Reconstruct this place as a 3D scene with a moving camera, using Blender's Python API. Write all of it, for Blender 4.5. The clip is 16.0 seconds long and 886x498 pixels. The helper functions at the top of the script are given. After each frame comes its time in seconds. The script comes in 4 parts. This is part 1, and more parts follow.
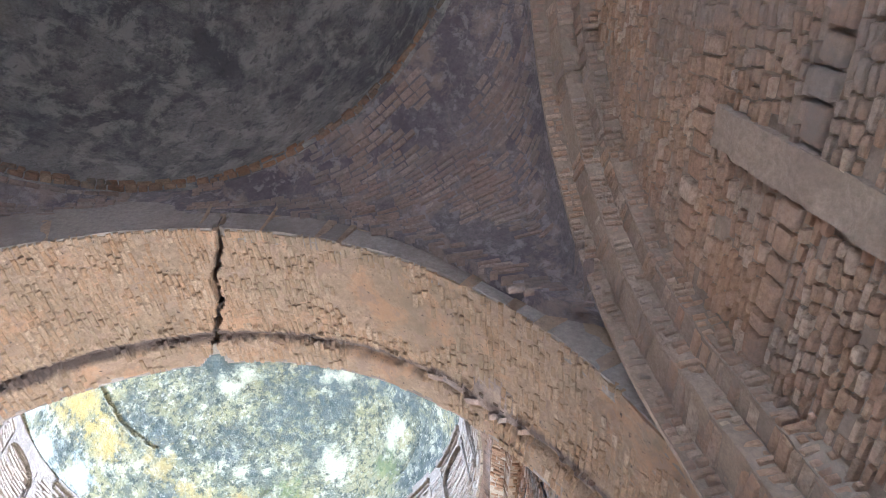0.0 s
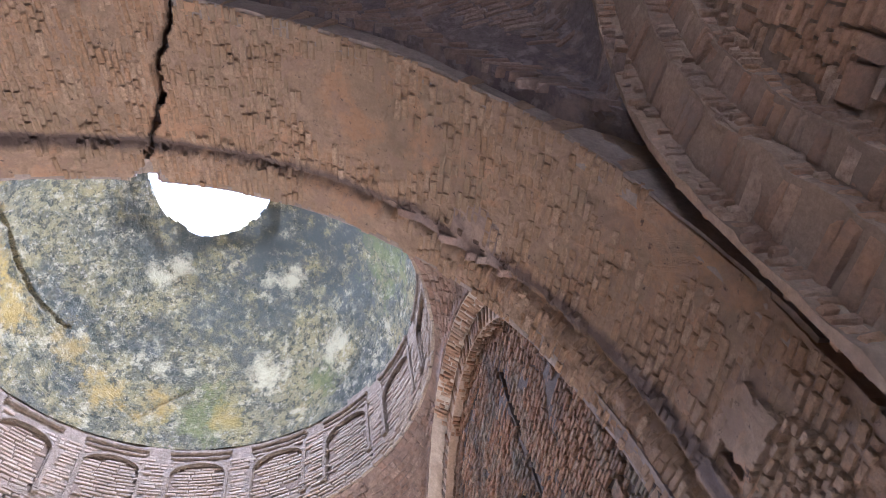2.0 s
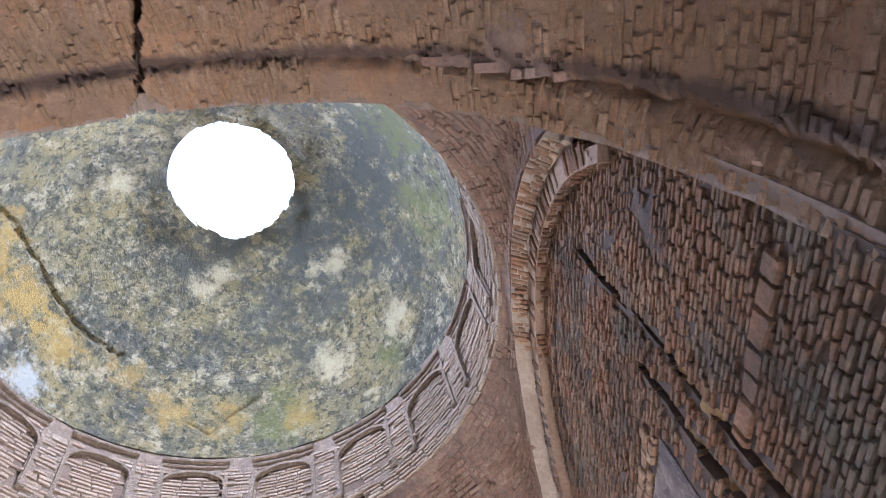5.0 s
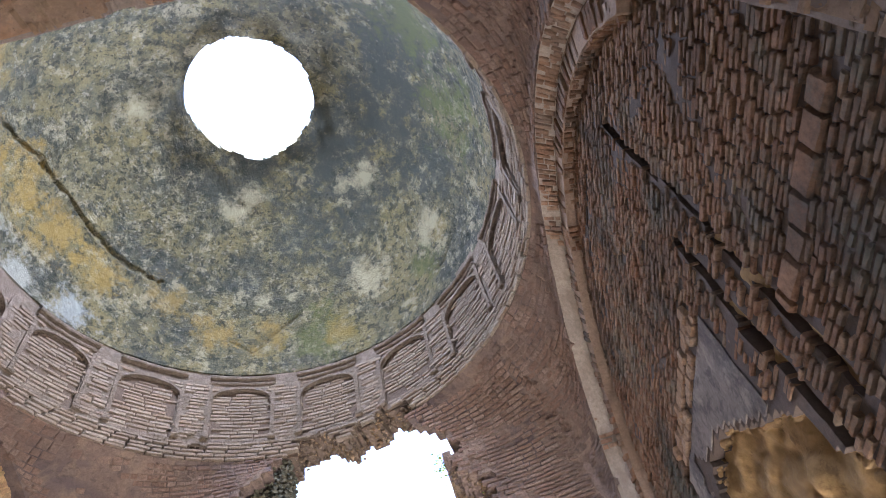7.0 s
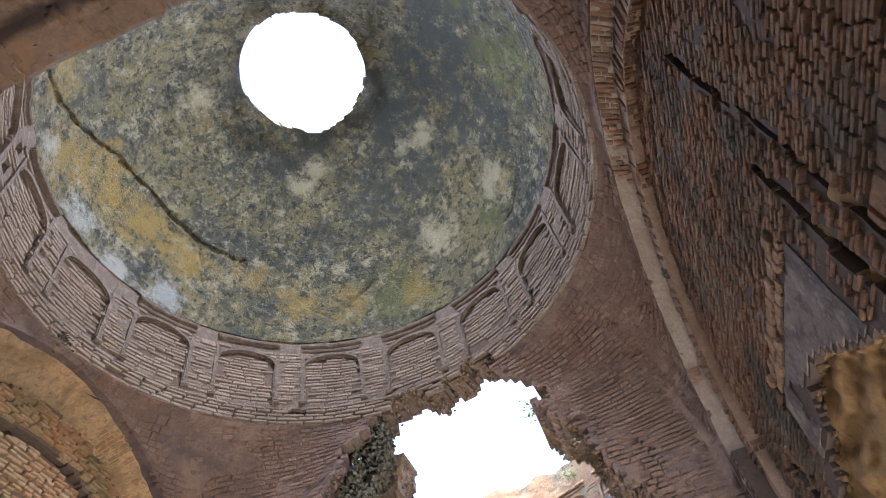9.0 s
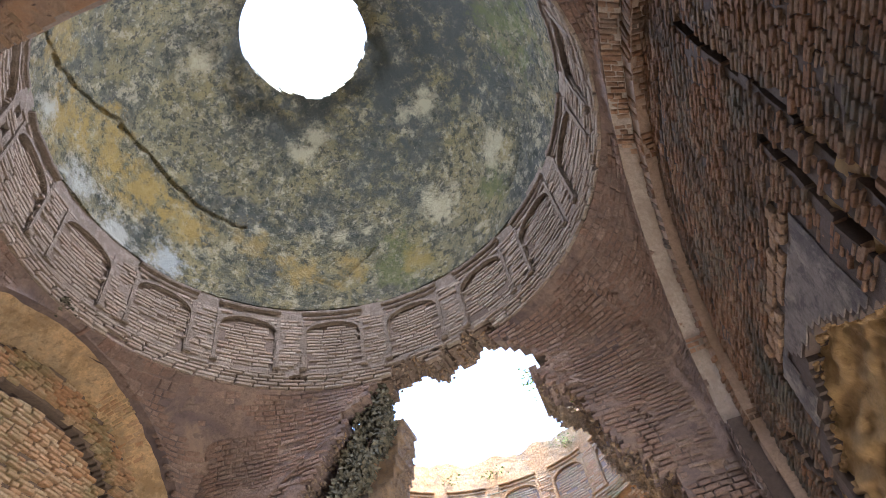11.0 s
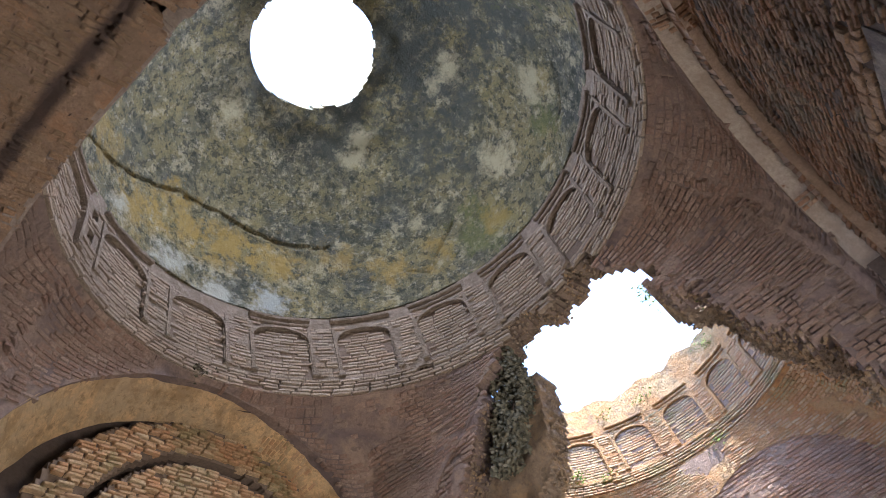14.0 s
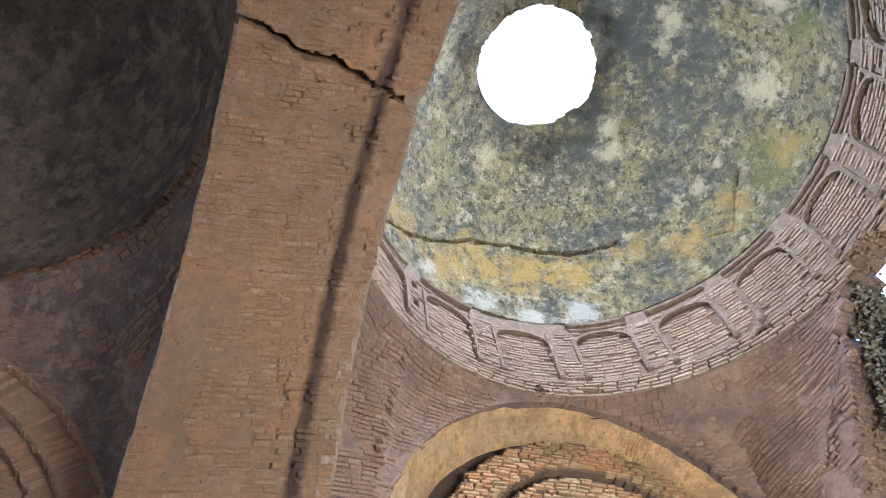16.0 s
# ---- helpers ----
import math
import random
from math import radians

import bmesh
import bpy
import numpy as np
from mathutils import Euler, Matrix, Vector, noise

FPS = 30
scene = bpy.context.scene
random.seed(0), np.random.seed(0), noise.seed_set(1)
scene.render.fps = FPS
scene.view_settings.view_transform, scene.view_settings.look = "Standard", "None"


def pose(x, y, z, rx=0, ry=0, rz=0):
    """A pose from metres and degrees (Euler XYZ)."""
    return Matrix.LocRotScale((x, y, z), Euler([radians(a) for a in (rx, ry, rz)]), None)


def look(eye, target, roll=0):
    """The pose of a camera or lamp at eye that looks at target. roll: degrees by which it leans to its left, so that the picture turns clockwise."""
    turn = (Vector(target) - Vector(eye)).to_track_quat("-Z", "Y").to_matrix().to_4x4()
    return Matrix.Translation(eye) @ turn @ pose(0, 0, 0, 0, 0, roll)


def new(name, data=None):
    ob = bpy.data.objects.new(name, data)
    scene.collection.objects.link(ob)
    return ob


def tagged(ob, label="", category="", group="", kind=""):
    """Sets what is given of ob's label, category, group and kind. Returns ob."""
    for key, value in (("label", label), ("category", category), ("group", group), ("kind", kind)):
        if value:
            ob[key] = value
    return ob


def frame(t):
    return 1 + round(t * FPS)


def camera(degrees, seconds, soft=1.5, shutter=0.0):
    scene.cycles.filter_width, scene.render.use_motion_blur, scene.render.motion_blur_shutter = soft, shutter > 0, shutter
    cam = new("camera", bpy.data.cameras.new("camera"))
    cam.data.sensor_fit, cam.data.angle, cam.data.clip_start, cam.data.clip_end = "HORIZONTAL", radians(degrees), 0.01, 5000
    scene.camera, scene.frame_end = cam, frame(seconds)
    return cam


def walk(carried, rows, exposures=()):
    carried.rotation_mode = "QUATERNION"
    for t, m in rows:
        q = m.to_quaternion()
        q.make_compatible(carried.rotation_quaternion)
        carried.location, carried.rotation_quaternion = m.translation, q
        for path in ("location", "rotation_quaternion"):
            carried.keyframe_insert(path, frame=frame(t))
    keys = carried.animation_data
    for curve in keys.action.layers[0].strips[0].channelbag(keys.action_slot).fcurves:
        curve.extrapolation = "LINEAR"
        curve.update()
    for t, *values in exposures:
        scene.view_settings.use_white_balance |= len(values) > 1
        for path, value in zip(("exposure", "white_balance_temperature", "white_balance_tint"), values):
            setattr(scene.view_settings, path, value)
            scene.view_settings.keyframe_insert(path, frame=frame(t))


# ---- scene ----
cam = camera(69.6, 16.0, soft=0.9)
PATH = [
    (0, look((1.797, -6.351, 1.324), (2.028, -5.376, 3.055), -16.7)),
    (0.5, look((1.765, -5.963, 1.366), (2.009, -4.936, 3.064), -14.0)),
    (1, look((1.669, -5.62, 1.346), (1.926, -4.536, 3.007), -12.5)),
    (1.5, look((1.629, -5.297, 1.364), (2.074, -4.182, 2.964), -16.8)),
    (2, look((1.656, -4.969, 1.432), (2.035, -3.95, 3.111), -15.0)),
    (2.5, look((1.63, -4.701, 1.413), (2.037, -3.692, 3.091), -21.3)),
    (3, look((1.553, -4.466, 1.426), (1.962, -3.533, 3.147), -24.9)),
    (3.2, look((1.556, -4.382, 1.453), (1.951, -3.391, 3.144), -26.3)),
    (5.3, look((1.622, -3.653, 1.503), (1.857, -2.668, 3.227), -23.8)),
    (5.5, look((1.664, -3.587, 1.525), (1.859, -2.569, 3.236), -24.6)),
    (6, look((1.76, -3.432, 1.585), (1.852, -2.405, 3.299), -21.9)),
    (6.5, look((1.791, -3.359, 1.559), (1.876, -2.234, 3.21), -19.0)),
    (7, look((1.788, -3.36, 1.587), (1.855, -2.194, 3.211), -17.8)),
    (7.5, look((1.783, -3.377, 1.582), (1.834, -2.212, 3.208), -19.3)),
    (8, look((1.791, -3.403, 1.591), (1.82, -2.234, 3.214), -20.4)),
    (8.5, look((1.755, -3.433, 1.574), (1.705, -2.245, 3.182), -19.6)),
    (9, look((1.739, -3.435, 1.561), (1.569, -2.211, 3.133), -15.0)),
    (9.2, look((1.73, -3.427, 1.578), (1.542, -2.177, 3.128), -14.3)),
    (11.5, look((1.704, -3.44, 1.547), (1.5, -2.129, 3.043), -13.4)),
    (12, look((1.719, -3.425, 1.538), (1.498, -2.083, 3.004), -12.3)),
    (12.5, look((1.727, -3.385, 1.558), (1.523, -2.025, 3.01), -14.8)),
    (13, look((1.74, -3.35, 1.569), (1.529, -1.989, 3.019), -15.3)),
    (13.5, look((1.694, -3.39, 1.564), (1.382, -2.091, 3.053), -21.5)),
    (14, look((1.696, -3.39, 1.562), (1.227, -2.157, 3.065), -24.7)),
    (14.5, look((1.747, -3.4, 1.476), (0.968, -2.499, 3.083), -22.8)),
    (15, look((1.791, -3.409, 1.404), (0.909, -2.888, 3.122), -17.6)),
    (15.5, look((1.79, -3.409, 1.405), (0.854, -2.957, 3.114), -15.9)),
    (16, look((1.79, -3.409, 1.405), (0.849, -2.904, 3.097), -11.7)),
]
walk(cam, PATH, exposures=[(0.0, 5.6, 4750, 10), (1.0, 5.0, 4650, 12), (1.5, 4.95, 5050, 20), (2.0, 4.8, 5150, 25), (3.0, 4.87, 5250, 27), (5.5, 4.47, 5250, 21), (7.0, 4.05, 5350, 19), (8.5, 3.95, 5500, 19), (9.0, 3.62, 5550, 20), (13.4, 3.72, 5650, 18), (14.0, 3.35, 5600, 18), (14.5, 3.15, 5500, 17), (15.2, 4.05, 5300, 15), (16.0, 4.4, 5500, 16)])

# ---- light ----
SUN_EL, SUN_AZ = radians(70), radians(118)   # azimuth: clockwise from north (+y)
world = bpy.data.worlds.new("sky")
scene.world = world
world.use_nodes = True
wn = world.node_tree
sky = wn.nodes.new("ShaderNodeTexSky")
sky.sky_type = "NISHITA"
sky.sun_disc = False
sky.sun_elevation, sky.sun_rotation = SUN_EL, SUN_AZ
wn.links.new(sky.outputs[0], wn.nodes["Background"].inputs[0])
wn.nodes["Background"].inputs[1].default_value = 0.15
sun = new("sun", bpy.data.lights.new("sun", "SUN"))
sun.data.energy, sun.data.angle, sun.data.color = 2.2, radians(0.6), (1.0, 0.93, 0.82)
sun_from = Vector((math.sin(SUN_AZ) * math.cos(SUN_EL), math.cos(SUN_AZ) * math.cos(SUN_EL), math.sin(SUN_EL)))
sun.matrix_world = look(sun_from * 60, (0, 0, 0))

lamp = new("oculus_skylight", bpy.data.lights.new("oculus_skylight", "AREA"))
lamp.data.shape, lamp.data.size, lamp.data.energy, lamp.data.color = "DISK", 1.7, 46.0, (0.97, 0.98, 1.0)
lamp.matrix_world = look((0, 0, 11.6), (0, 0.001, 0))

# added warm fill for the west arch, set in an unseen, assumed east doorway
door_fill = new("doorway_fill", bpy.data.lights.new("doorway_fill", "AREA"))
door_fill.data.shape, door_fill.data.size, door_fill.data.size_y, door_fill.data.energy, door_fill.data.color = "RECTANGLE", 2.4, 2.0, 48.0, (1.0, 0.84, 0.62)
door_fill.matrix_world = look((3.4, 0.35, 1.25), (-4.0, 0.2, 3.6))

# ---- materials ----


def material(name, rough=0.9):
    m = bpy.data.materials.new(name)
    m.use_nodes = True
    b = m.node_tree.nodes["Principled BSDF"]
    b.inputs["Roughness"].default_value = rough
    b.inputs["Specular IOR Level"].default_value = 0.25
    return m, m.node_tree, b


def link(nt, a, b):
    nt.links.new(a, b)


def node(nt, kind, **inputs):
    n = nt.nodes.new(kind)
    for k, v in inputs.items():
        n.inputs[k].default_value = v
    return n


def noise_fac(nt, scale, detail=6.0, rough=0.6, lo=0.35, hi=0.65, distort=0.0, offset=0.0):
    """Noise in world metres, stretched to 0..1 between lo and hi."""
    tc = nt.nodes.new("ShaderNodeNewGeometry")
    src = tc.outputs["Position"]
    if offset:
        ad = nt.nodes.new("ShaderNodeVectorMath")
        ad.inputs[1].default_value = (offset, offset * 1.7, -offset)
        link(nt, src, ad.inputs[0])
        src = ad.outputs[0]
    n = node(nt, "ShaderNodeTexNoise", Scale=scale, Detail=detail, Roughness=rough, Distortion=distort)
    link(nt, src, n.inputs["Vector"])
    r = node(nt, "ShaderNodeMapRange")
    r.inputs["From Min"].default_value, r.inputs["From Max"].default_value = lo, hi
    link(nt, n.outputs[0], r.inputs["Value"])
    return r.outputs[0]


def blend(nt, fac, a, b):
    mx = nt.nodes.new("ShaderNodeMix")
    mx.data_type = "RGBA"
    for sock, v in ((mx.inputs["Factor"], fac), (mx.inputs["A"], a), (mx.inputs["B"], b)):
        if isinstance(v, (tuple, float, int)):
            sock.default_value = (*v, 1) if isinstance(v, tuple) else v
        else:
            link(nt, v, sock)
    return mx.outputs["Result"]


def times(nt, a, k):
    m = nt.nodes.new("ShaderNodeMath")
    m.operation = "MULTIPLY"
    link(nt, a, m.inputs[0])
    if isinstance(k, (int, float)):
        m.inputs[1].default_value = k
    else:
        link(nt, k, m.inputs[1])
    return m.outputs[0]


def bump(nt, b, height, strength=0.4, distance=0.02):
    n = node(nt, "ShaderNodeBump", Strength=strength, Distance=distance)
    link(nt, height, n.inputs["Height"])
    link(nt, n.outputs[0], b.inputs["Normal"])


def piece_random(nt):
    """One random value for each single piece, an object of its own or an island of a joined mesh."""
    a = nt.nodes.new("ShaderNodeObjectInfo").outputs["Random"]
    g = nt.nodes.new("ShaderNodeNewGeometry").outputs["Random Per Island"]
    add = nt.nodes.new("ShaderNodeMath")
    add.operation = "ADD"
    link(nt, a, add.inputs[0])
    link(nt, g, add.inputs[1])
    fr = nt.nodes.new("ShaderNodeMath")
    fr.operation = "FRACT"
    link(nt, add.outputs[0], fr.inputs[0])
    return fr.outputs[0]


def brick_material(name, c1, c2, c3, stain, stain_amount=0.5, moss=None, moss_amount=0.0, seed=1.0):
    m, nt, b = material(name, 0.92)
    ramp = nt.nodes.new("ShaderNodeValToRGB")
    e = ramp.color_ramp.elements
    e[0].color, e[1].color = (*c1, 1), (*c2, 1)
    e.new(0.5).color = (*c3, 1)
    link(nt, piece_random(nt), ramp.inputs[0])
    col = blend(nt, times(nt, noise_fac(nt, 34, 6, 0.75, 0.38, 0.66, offset=seed), 0.7), ramp.outputs[0], tuple(x * 0.4 for x in c1))
    col = blend(nt, times(nt, noise_fac(nt, 0.9, 7, 0.68, 0.45, 0.62, 0.4, seed * 3), stain_amount), col, stain)
    if moss:
        col = blend(nt, times(nt, noise_fac(nt, 1.6, 9, 0.7, 0.5, 0.62, 0.2, seed * 7), moss_amount), col, moss)
    link(nt, col, b.inputs["Base Color"])
    bump(nt, b, noise_fac(nt, 42, 7, 0.78, 0.25, 0.75), 1.0, 0.02)
    return m


def plaster_material(name, layers, base, grain=0.5, depth=0.02, fine=26):
    """layers: (scale, lo, hi, colour, amount, offset)."""
    m, nt, b = material(name, 0.9)
    col = blend(nt, times(nt, noise_fac(nt, fine, 8, 0.78, 0.38, 0.64), 0.7), base, tuple(x * 0.5 for x in base))
    for scale, lo, hi, colour, amount, off in layers:
        col = blend(nt, times(nt, noise_fac(nt, scale, 9, 0.7, lo, hi, 0.3, off), amount), col, colour)
    link(nt, col, b.inputs["Base Color"])
    bump(nt, b, noise_fac(nt, fine * 0.7, 9, 0.8, 0.25, 0.75), min(1.0, grain * 1.7), depth)
    return m


BRICK_WARM = brick_material("warm_brick", (0.46, 0.29, 0.18), (0.55, 0.40, 0.28), (0.36, 0.21, 0.13), (0.21, 0.17, 0.14), 0.8, (0.50, 0.28, 0.15), 0.3, seed=1.3)
BRICK_OCHRE = brick_material("ochre_brick", (0.58, 0.40, 0.22), (0.64, 0.50, 0.31), (0.55, 0.29, 0.14), (0.36, 0.29, 0.18), 0.5, (0.17, 0.19, 0.08), 0.5, seed=2.1)
BRICK_DARK = brick_material("dark_brick", (0.27, 0.16, 0.09), (0.33, 0.22, 0.135), (0.25, 0.125, 0.065), (0.06, 0.052, 0.042), 0.8, (0.10, 0.14, 0.12), 0.4, seed=3.7)
BRICK_MAUVE = brick_material("mauve_brick", (0.32, 0.225, 0.175), (0.38, 0.29, 0.23), (0.28, 0.18, 0.135), (0.145, 0.12, 0.11), 0.65, seed=5.1)
BRICK_GREY = brick_material("grey_brick", (0.41, 0.34, 0.26), (0.48, 0.41, 0.32), (0.36, 0.27, 0.195), (0.20, 0.165, 0.13), 0.65, seed=6.6)
MORTAR_WARM = plaster_material("warm_mortar", [(2.0, 0.45, 0.65, (0.20, 0.14, 0.10), 0.7, 2.0)], (0.33, 0.24, 0.17))
MORTAR_MID = plaster_material("brown_mortar", [(2.0, 0.45, 0.65, (0.11, 0.08, 0.06), 0.6, 4.0)], (0.20, 0.15, 0.11))
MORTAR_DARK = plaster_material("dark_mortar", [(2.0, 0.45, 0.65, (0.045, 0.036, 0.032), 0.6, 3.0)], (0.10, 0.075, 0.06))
FRIEZE_PLASTER = plaster_material("frieze_plaster", [(1.2, 0.46, 0.62, (0.23, 0.18, 0.14), 0.8, 3.0), (4.0, 0.5, 0.62, (0.17, 0.14, 0.11), 0.7, 8.0), (9.0, 0.5, 0.6, (0.36, 0.30, 0.235), 0.5, 1.0)], (0.25, 0.20, 0.15), 0.8, 0.03)
DOME_PLASTER = plaster_material("green_dome_plaster", [
    (0.8, 0.44, 0.60, (0.07, 0.082, 0.078), 0.85, 9.0), (1.4, 0.48, 0.58, (0.27, 0.225, 0.09), 0.6, 1.0), (3.2, 0.54, 0.60, (0.44, 0.40, 0.26), 0.7, 4.0),
    (5.0, 0.48, 0.59, (0.06, 0.07, 0.052), 0.75, 6.0), (13.0, 0.55, 0.62, (0.40, 0.37, 0.27), 0.6, 2.0), (9.0, 0.53, 0.59, (0.032, 0.04, 0.032), 0.75, 11.0), (30.0, 0.55, 0.64, (0.03, 0.035, 0.03), 0.55, 5.0)],
    (0.27, 0.24, 0.125), 1.0, 0.05)


def add_patches(m, patches):
    """Lichen and bare patches with a place of their own: (place, radius, colour, amount)."""
    nt = m.node_tree
    b = nt.nodes["Principled BSDF"]
    col = b.inputs["Base Color"].links[0].from_socket
    geo = nt.nodes.new("ShaderNodeNewGeometry")
    warp = node(nt, "ShaderNodeTexNoise", Scale=3.5, Detail=8.0, Roughness=0.75)
    link(nt, geo.outputs["Position"], warp.inputs["Vector"])
    for place, radius, colour, amount in patches:
        place = Matrix.Rotation(radians(-3.5), 3, "Z") @ Vector(place)
        d = nt.nodes.new("ShaderNodeVectorMath")
        d.operation = "DISTANCE"
        d.inputs[1].default_value = place
        link(nt, geo.outputs["Position"], d.inputs[0])
        s = nt.nodes.new("ShaderNodeMath")
        s.operation = "MULTIPLY_ADD"
        link(nt, warp.outputs[0], s.inputs[0])
        s.inputs[1].default_value = radius * 6.0
        link(nt, d.outputs["Value"], s.inputs[2])
        r = node(nt, "ShaderNodeMapRange")
        r.inputs["From Min"].default_value, r.inputs["From Max"].default_value = radius * 4.2, radius * 3.3
        link(nt, s.outputs[0], r.inputs["Value"])
        col = blend(nt, times(nt, r.outputs[0], amount), col, colour)
    link(nt, col, b.inputs["Base Color"])


PALE, GOLD, SLATE, CHALK, MOSS = (0.45, 0.41, 0.26), (0.36, 0.255, 0.07), (0.07, 0.08, 0.068), (0.44, 0.44, 0.37), (0.14, 0.16, 0.05)
add_patches(DOME_PLASTER, [
    ((0.9, 0.9, 11.0), 0.75, SLATE, 0.8), ((-0.6, 1.1, 11.1), 0.6, SLATE, 0.7), ((2.2, -0.6, 10.2), 0.9, SLATE, 0.9), ((0.6, 1.2, 11.1), 0.5, SLATE, 0.75), ((2.0, 0.2, 10.6), 0.7, SLATE, 0.8), ((1.0, -1.6, 10.6), 0.6, SLATE, 0.7), ((2.3, 1.4, 9.8), 0.5, SLATE, 0.7), ((-1.2, 1.0, 11.0), 0.45, SLATE, 0.7), ((0.9, 1.9, 10.4), 0.45, SLATE, 0.7), ((1.6, 1.5, 10.2), 0.45, SLATE, 0.7), ((0.3, 2.5, 9.9), 0.35, SLATE, 0.6),
    ((0.0, 2.1, 10.55), 0.6, SLATE, 0.85), ((-0.97, -0.4, 11.2), 0.55, SLATE, 0.6), ((1.9, 0.8, 10.58), 0.9, SLATE, 0.8), ((-1.06, 2.14, 10.2), 0.35, SLATE, 0.6),
    ((2.6, 0.3, 9.6), 0.6, MOSS, 0.7), ((2.4, -0.9, 9.9), 0.6, MOSS, 0.6), ((-0.2, 2.8, 9.0), 0.5, MOSS, 0.6),
    ((-2.64, 0.93, 9.43), 0.35, GOLD, 0.8), ((-2.8, 0.14, 9.41), 0.4, GOLD, 0.85), ((-2.74, -0.6, 9.4), 0.42, GOLD, 0.85), ((-2.1, 1.8, 9.5), 0.3, GOLD, 0.55),
    ((-2.6, -1.25, 8.92), 0.4, GOLD, 0.8), ((-2.0, -1.9, 9.1), 0.4, GOLD, 0.6), ((-1.6, 2.3, 9.2), 0.3, GOLD, 0.7), ((-0.9, 2.65, 9.1), 0.28, GOLD, 0.65), ((0.1, 2.85, 9.0), 0.25, GOLD, 0.55), ((1.6, 2.3, 9.1), 0.3, MOSS, 0.6),
    ((1.15, 1.47, 10.75), 0.2, PALE, 0.9), ((0.74, 2.61, 9.65), 0.27, PALE, 0.95), ((-0.72, 1.33, 10.98), 0.22, PALE, 0.8), ((-1.05, 1.42, 10.8), 0.2, PALE, 0.8),
    ((-1.58, -0.57, 10.88), 0.22, PALE, 0.9), ((1.92, 1.96, 9.57), 0.26, PALE, 0.8), ((-0.51, 2.62, 9.74), 0.13, PALE, 0.8), ((-0.97, 2.49, 9.74), 0.14, PALE, 0.7),
    ((0.71, 1.55, 10.87), 0.12, PALE, 0.8), ((-2.97, 0.22, 8.5), 0.36, CHALK, 0.95), ((-2.9, -0.6, 8.65), 0.3, CHALK, 0.95), ((-2.8, 0.95, 8.66), 0.3, (0.44, 0.47, 0.45), 0.8),
    ((-2.6, -1.5, 8.7), 0.2, CHALK, 0.8)])
SOOT_PLASTER = plaster_material("sooty_plaster", [
    (0.9, 0.46, 0.60, (0.08, 0.07, 0.068), 0.85, 2.0), (3.0, 0.50, 0.60, (0.32, 0.28, 0.23), 0.65, 5.0), (7.0, 0.52, 0.60, (0.07, 0.06, 0.06), 0.6, 3.0)], (0.23, 0.195, 0.17), 0.6, 0.03)
MAUVE_PLASTER = plaster_material("mauve_plaster", [
    (0.9, 0.46, 0.62, (0.125, 0.10, 0.10), 0.85, 3.0), (2.4, 0.52, 0.62, (0.33, 0.25, 0.18), 0.6, 8.0), (9.0, 0.54, 0.62, (0.10, 0.08, 0.07), 0.6, 2.0)], (0.27, 0.20, 0.162), 0.8, 0.02)
SOOT_MAUVE = plaster_material("soot_mauve_plaster", [(0.9, 0.46, 0.62, (0.085, 0.065, 0.07), 0.85, 3.0), (2.4, 0.52, 0.62, (0.30, 0.215, 0.165), 0.6, 8.0), (8.0, 0.52, 0.6, (0.32, 0.27, 0.25), 0.5, 2.0)], (0.20, 0.16, 0.15), 0.8, 0.03)
BAND_PLASTER = plaster_material("pale_band_plaster", [(1.5, 0.45, 0.62, (0.24, 0.19, 0.15), 0.7, 3.0)], (0.46, 0.40, 0.33), 0.6, 0.015)
GREY_PLASTER = plaster_material("grey_plaster", [(1.5, 0.45, 0.62, (0.16, 0.12, 0.10), 0.7, 3.0)], (0.28, 0.23, 0.19), 0.5, 0.02)
def leaf_material(name, c1, c2):
    m, nt, b = material(name, 0.85)
    link(nt, blend(nt, piece_random(nt), c1, c2), b.inputs["Base Color"])
    b.inputs["Specular IOR Level"].default_value = 0.08
    return m


LEAF_DARK = leaf_material("dark_ivy_leaf", (0.055, 0.055, 0.04), (0.15, 0.14, 0.10))
LEAF_FRESH = leaf_material("fresh_leaf", (0.10, 0.17, 0.03), (0.20, 0.28, 0.06))
BARK = plaster_material("bark", [], (0.16, 0.12, 0.09), 0.9, 0.03)
GROOVE_DARK = plaster_material("groove_dark", [(3.0, 0.45, 0.6, (0.07, 0.055, 0.05), 0.6, 2.0)], (0.12, 0.09, 0.075), 0.6, 0.015)
AB_PLASTER = plaster_material("orange_arch_plaster", [(1.1, 0.44, 0.60, (0.22, 0.16, 0.105), 0.8, 2.0), (2.2, 0.50, 0.60, (0.40, 0.225, 0.12), 0.6, 7.0),
    (6.0, 0.52, 0.60, (0.26, 0.18, 0.13), 0.7, 4.0), (17.0, 0.60, 0.66, (0.07, 0.05, 0.04), 0.8, 1.0)], (0.36, 0.25, 0.165), 1.0, 0.05, 16)
BRICK_AB = brick_material("arch_brick", (0.36, 0.24, 0.15), (0.42, 0.30, 0.20), (0.31, 0.185, 0.10), (0.21, 0.155, 0.10), 0.7, seed=8.3)


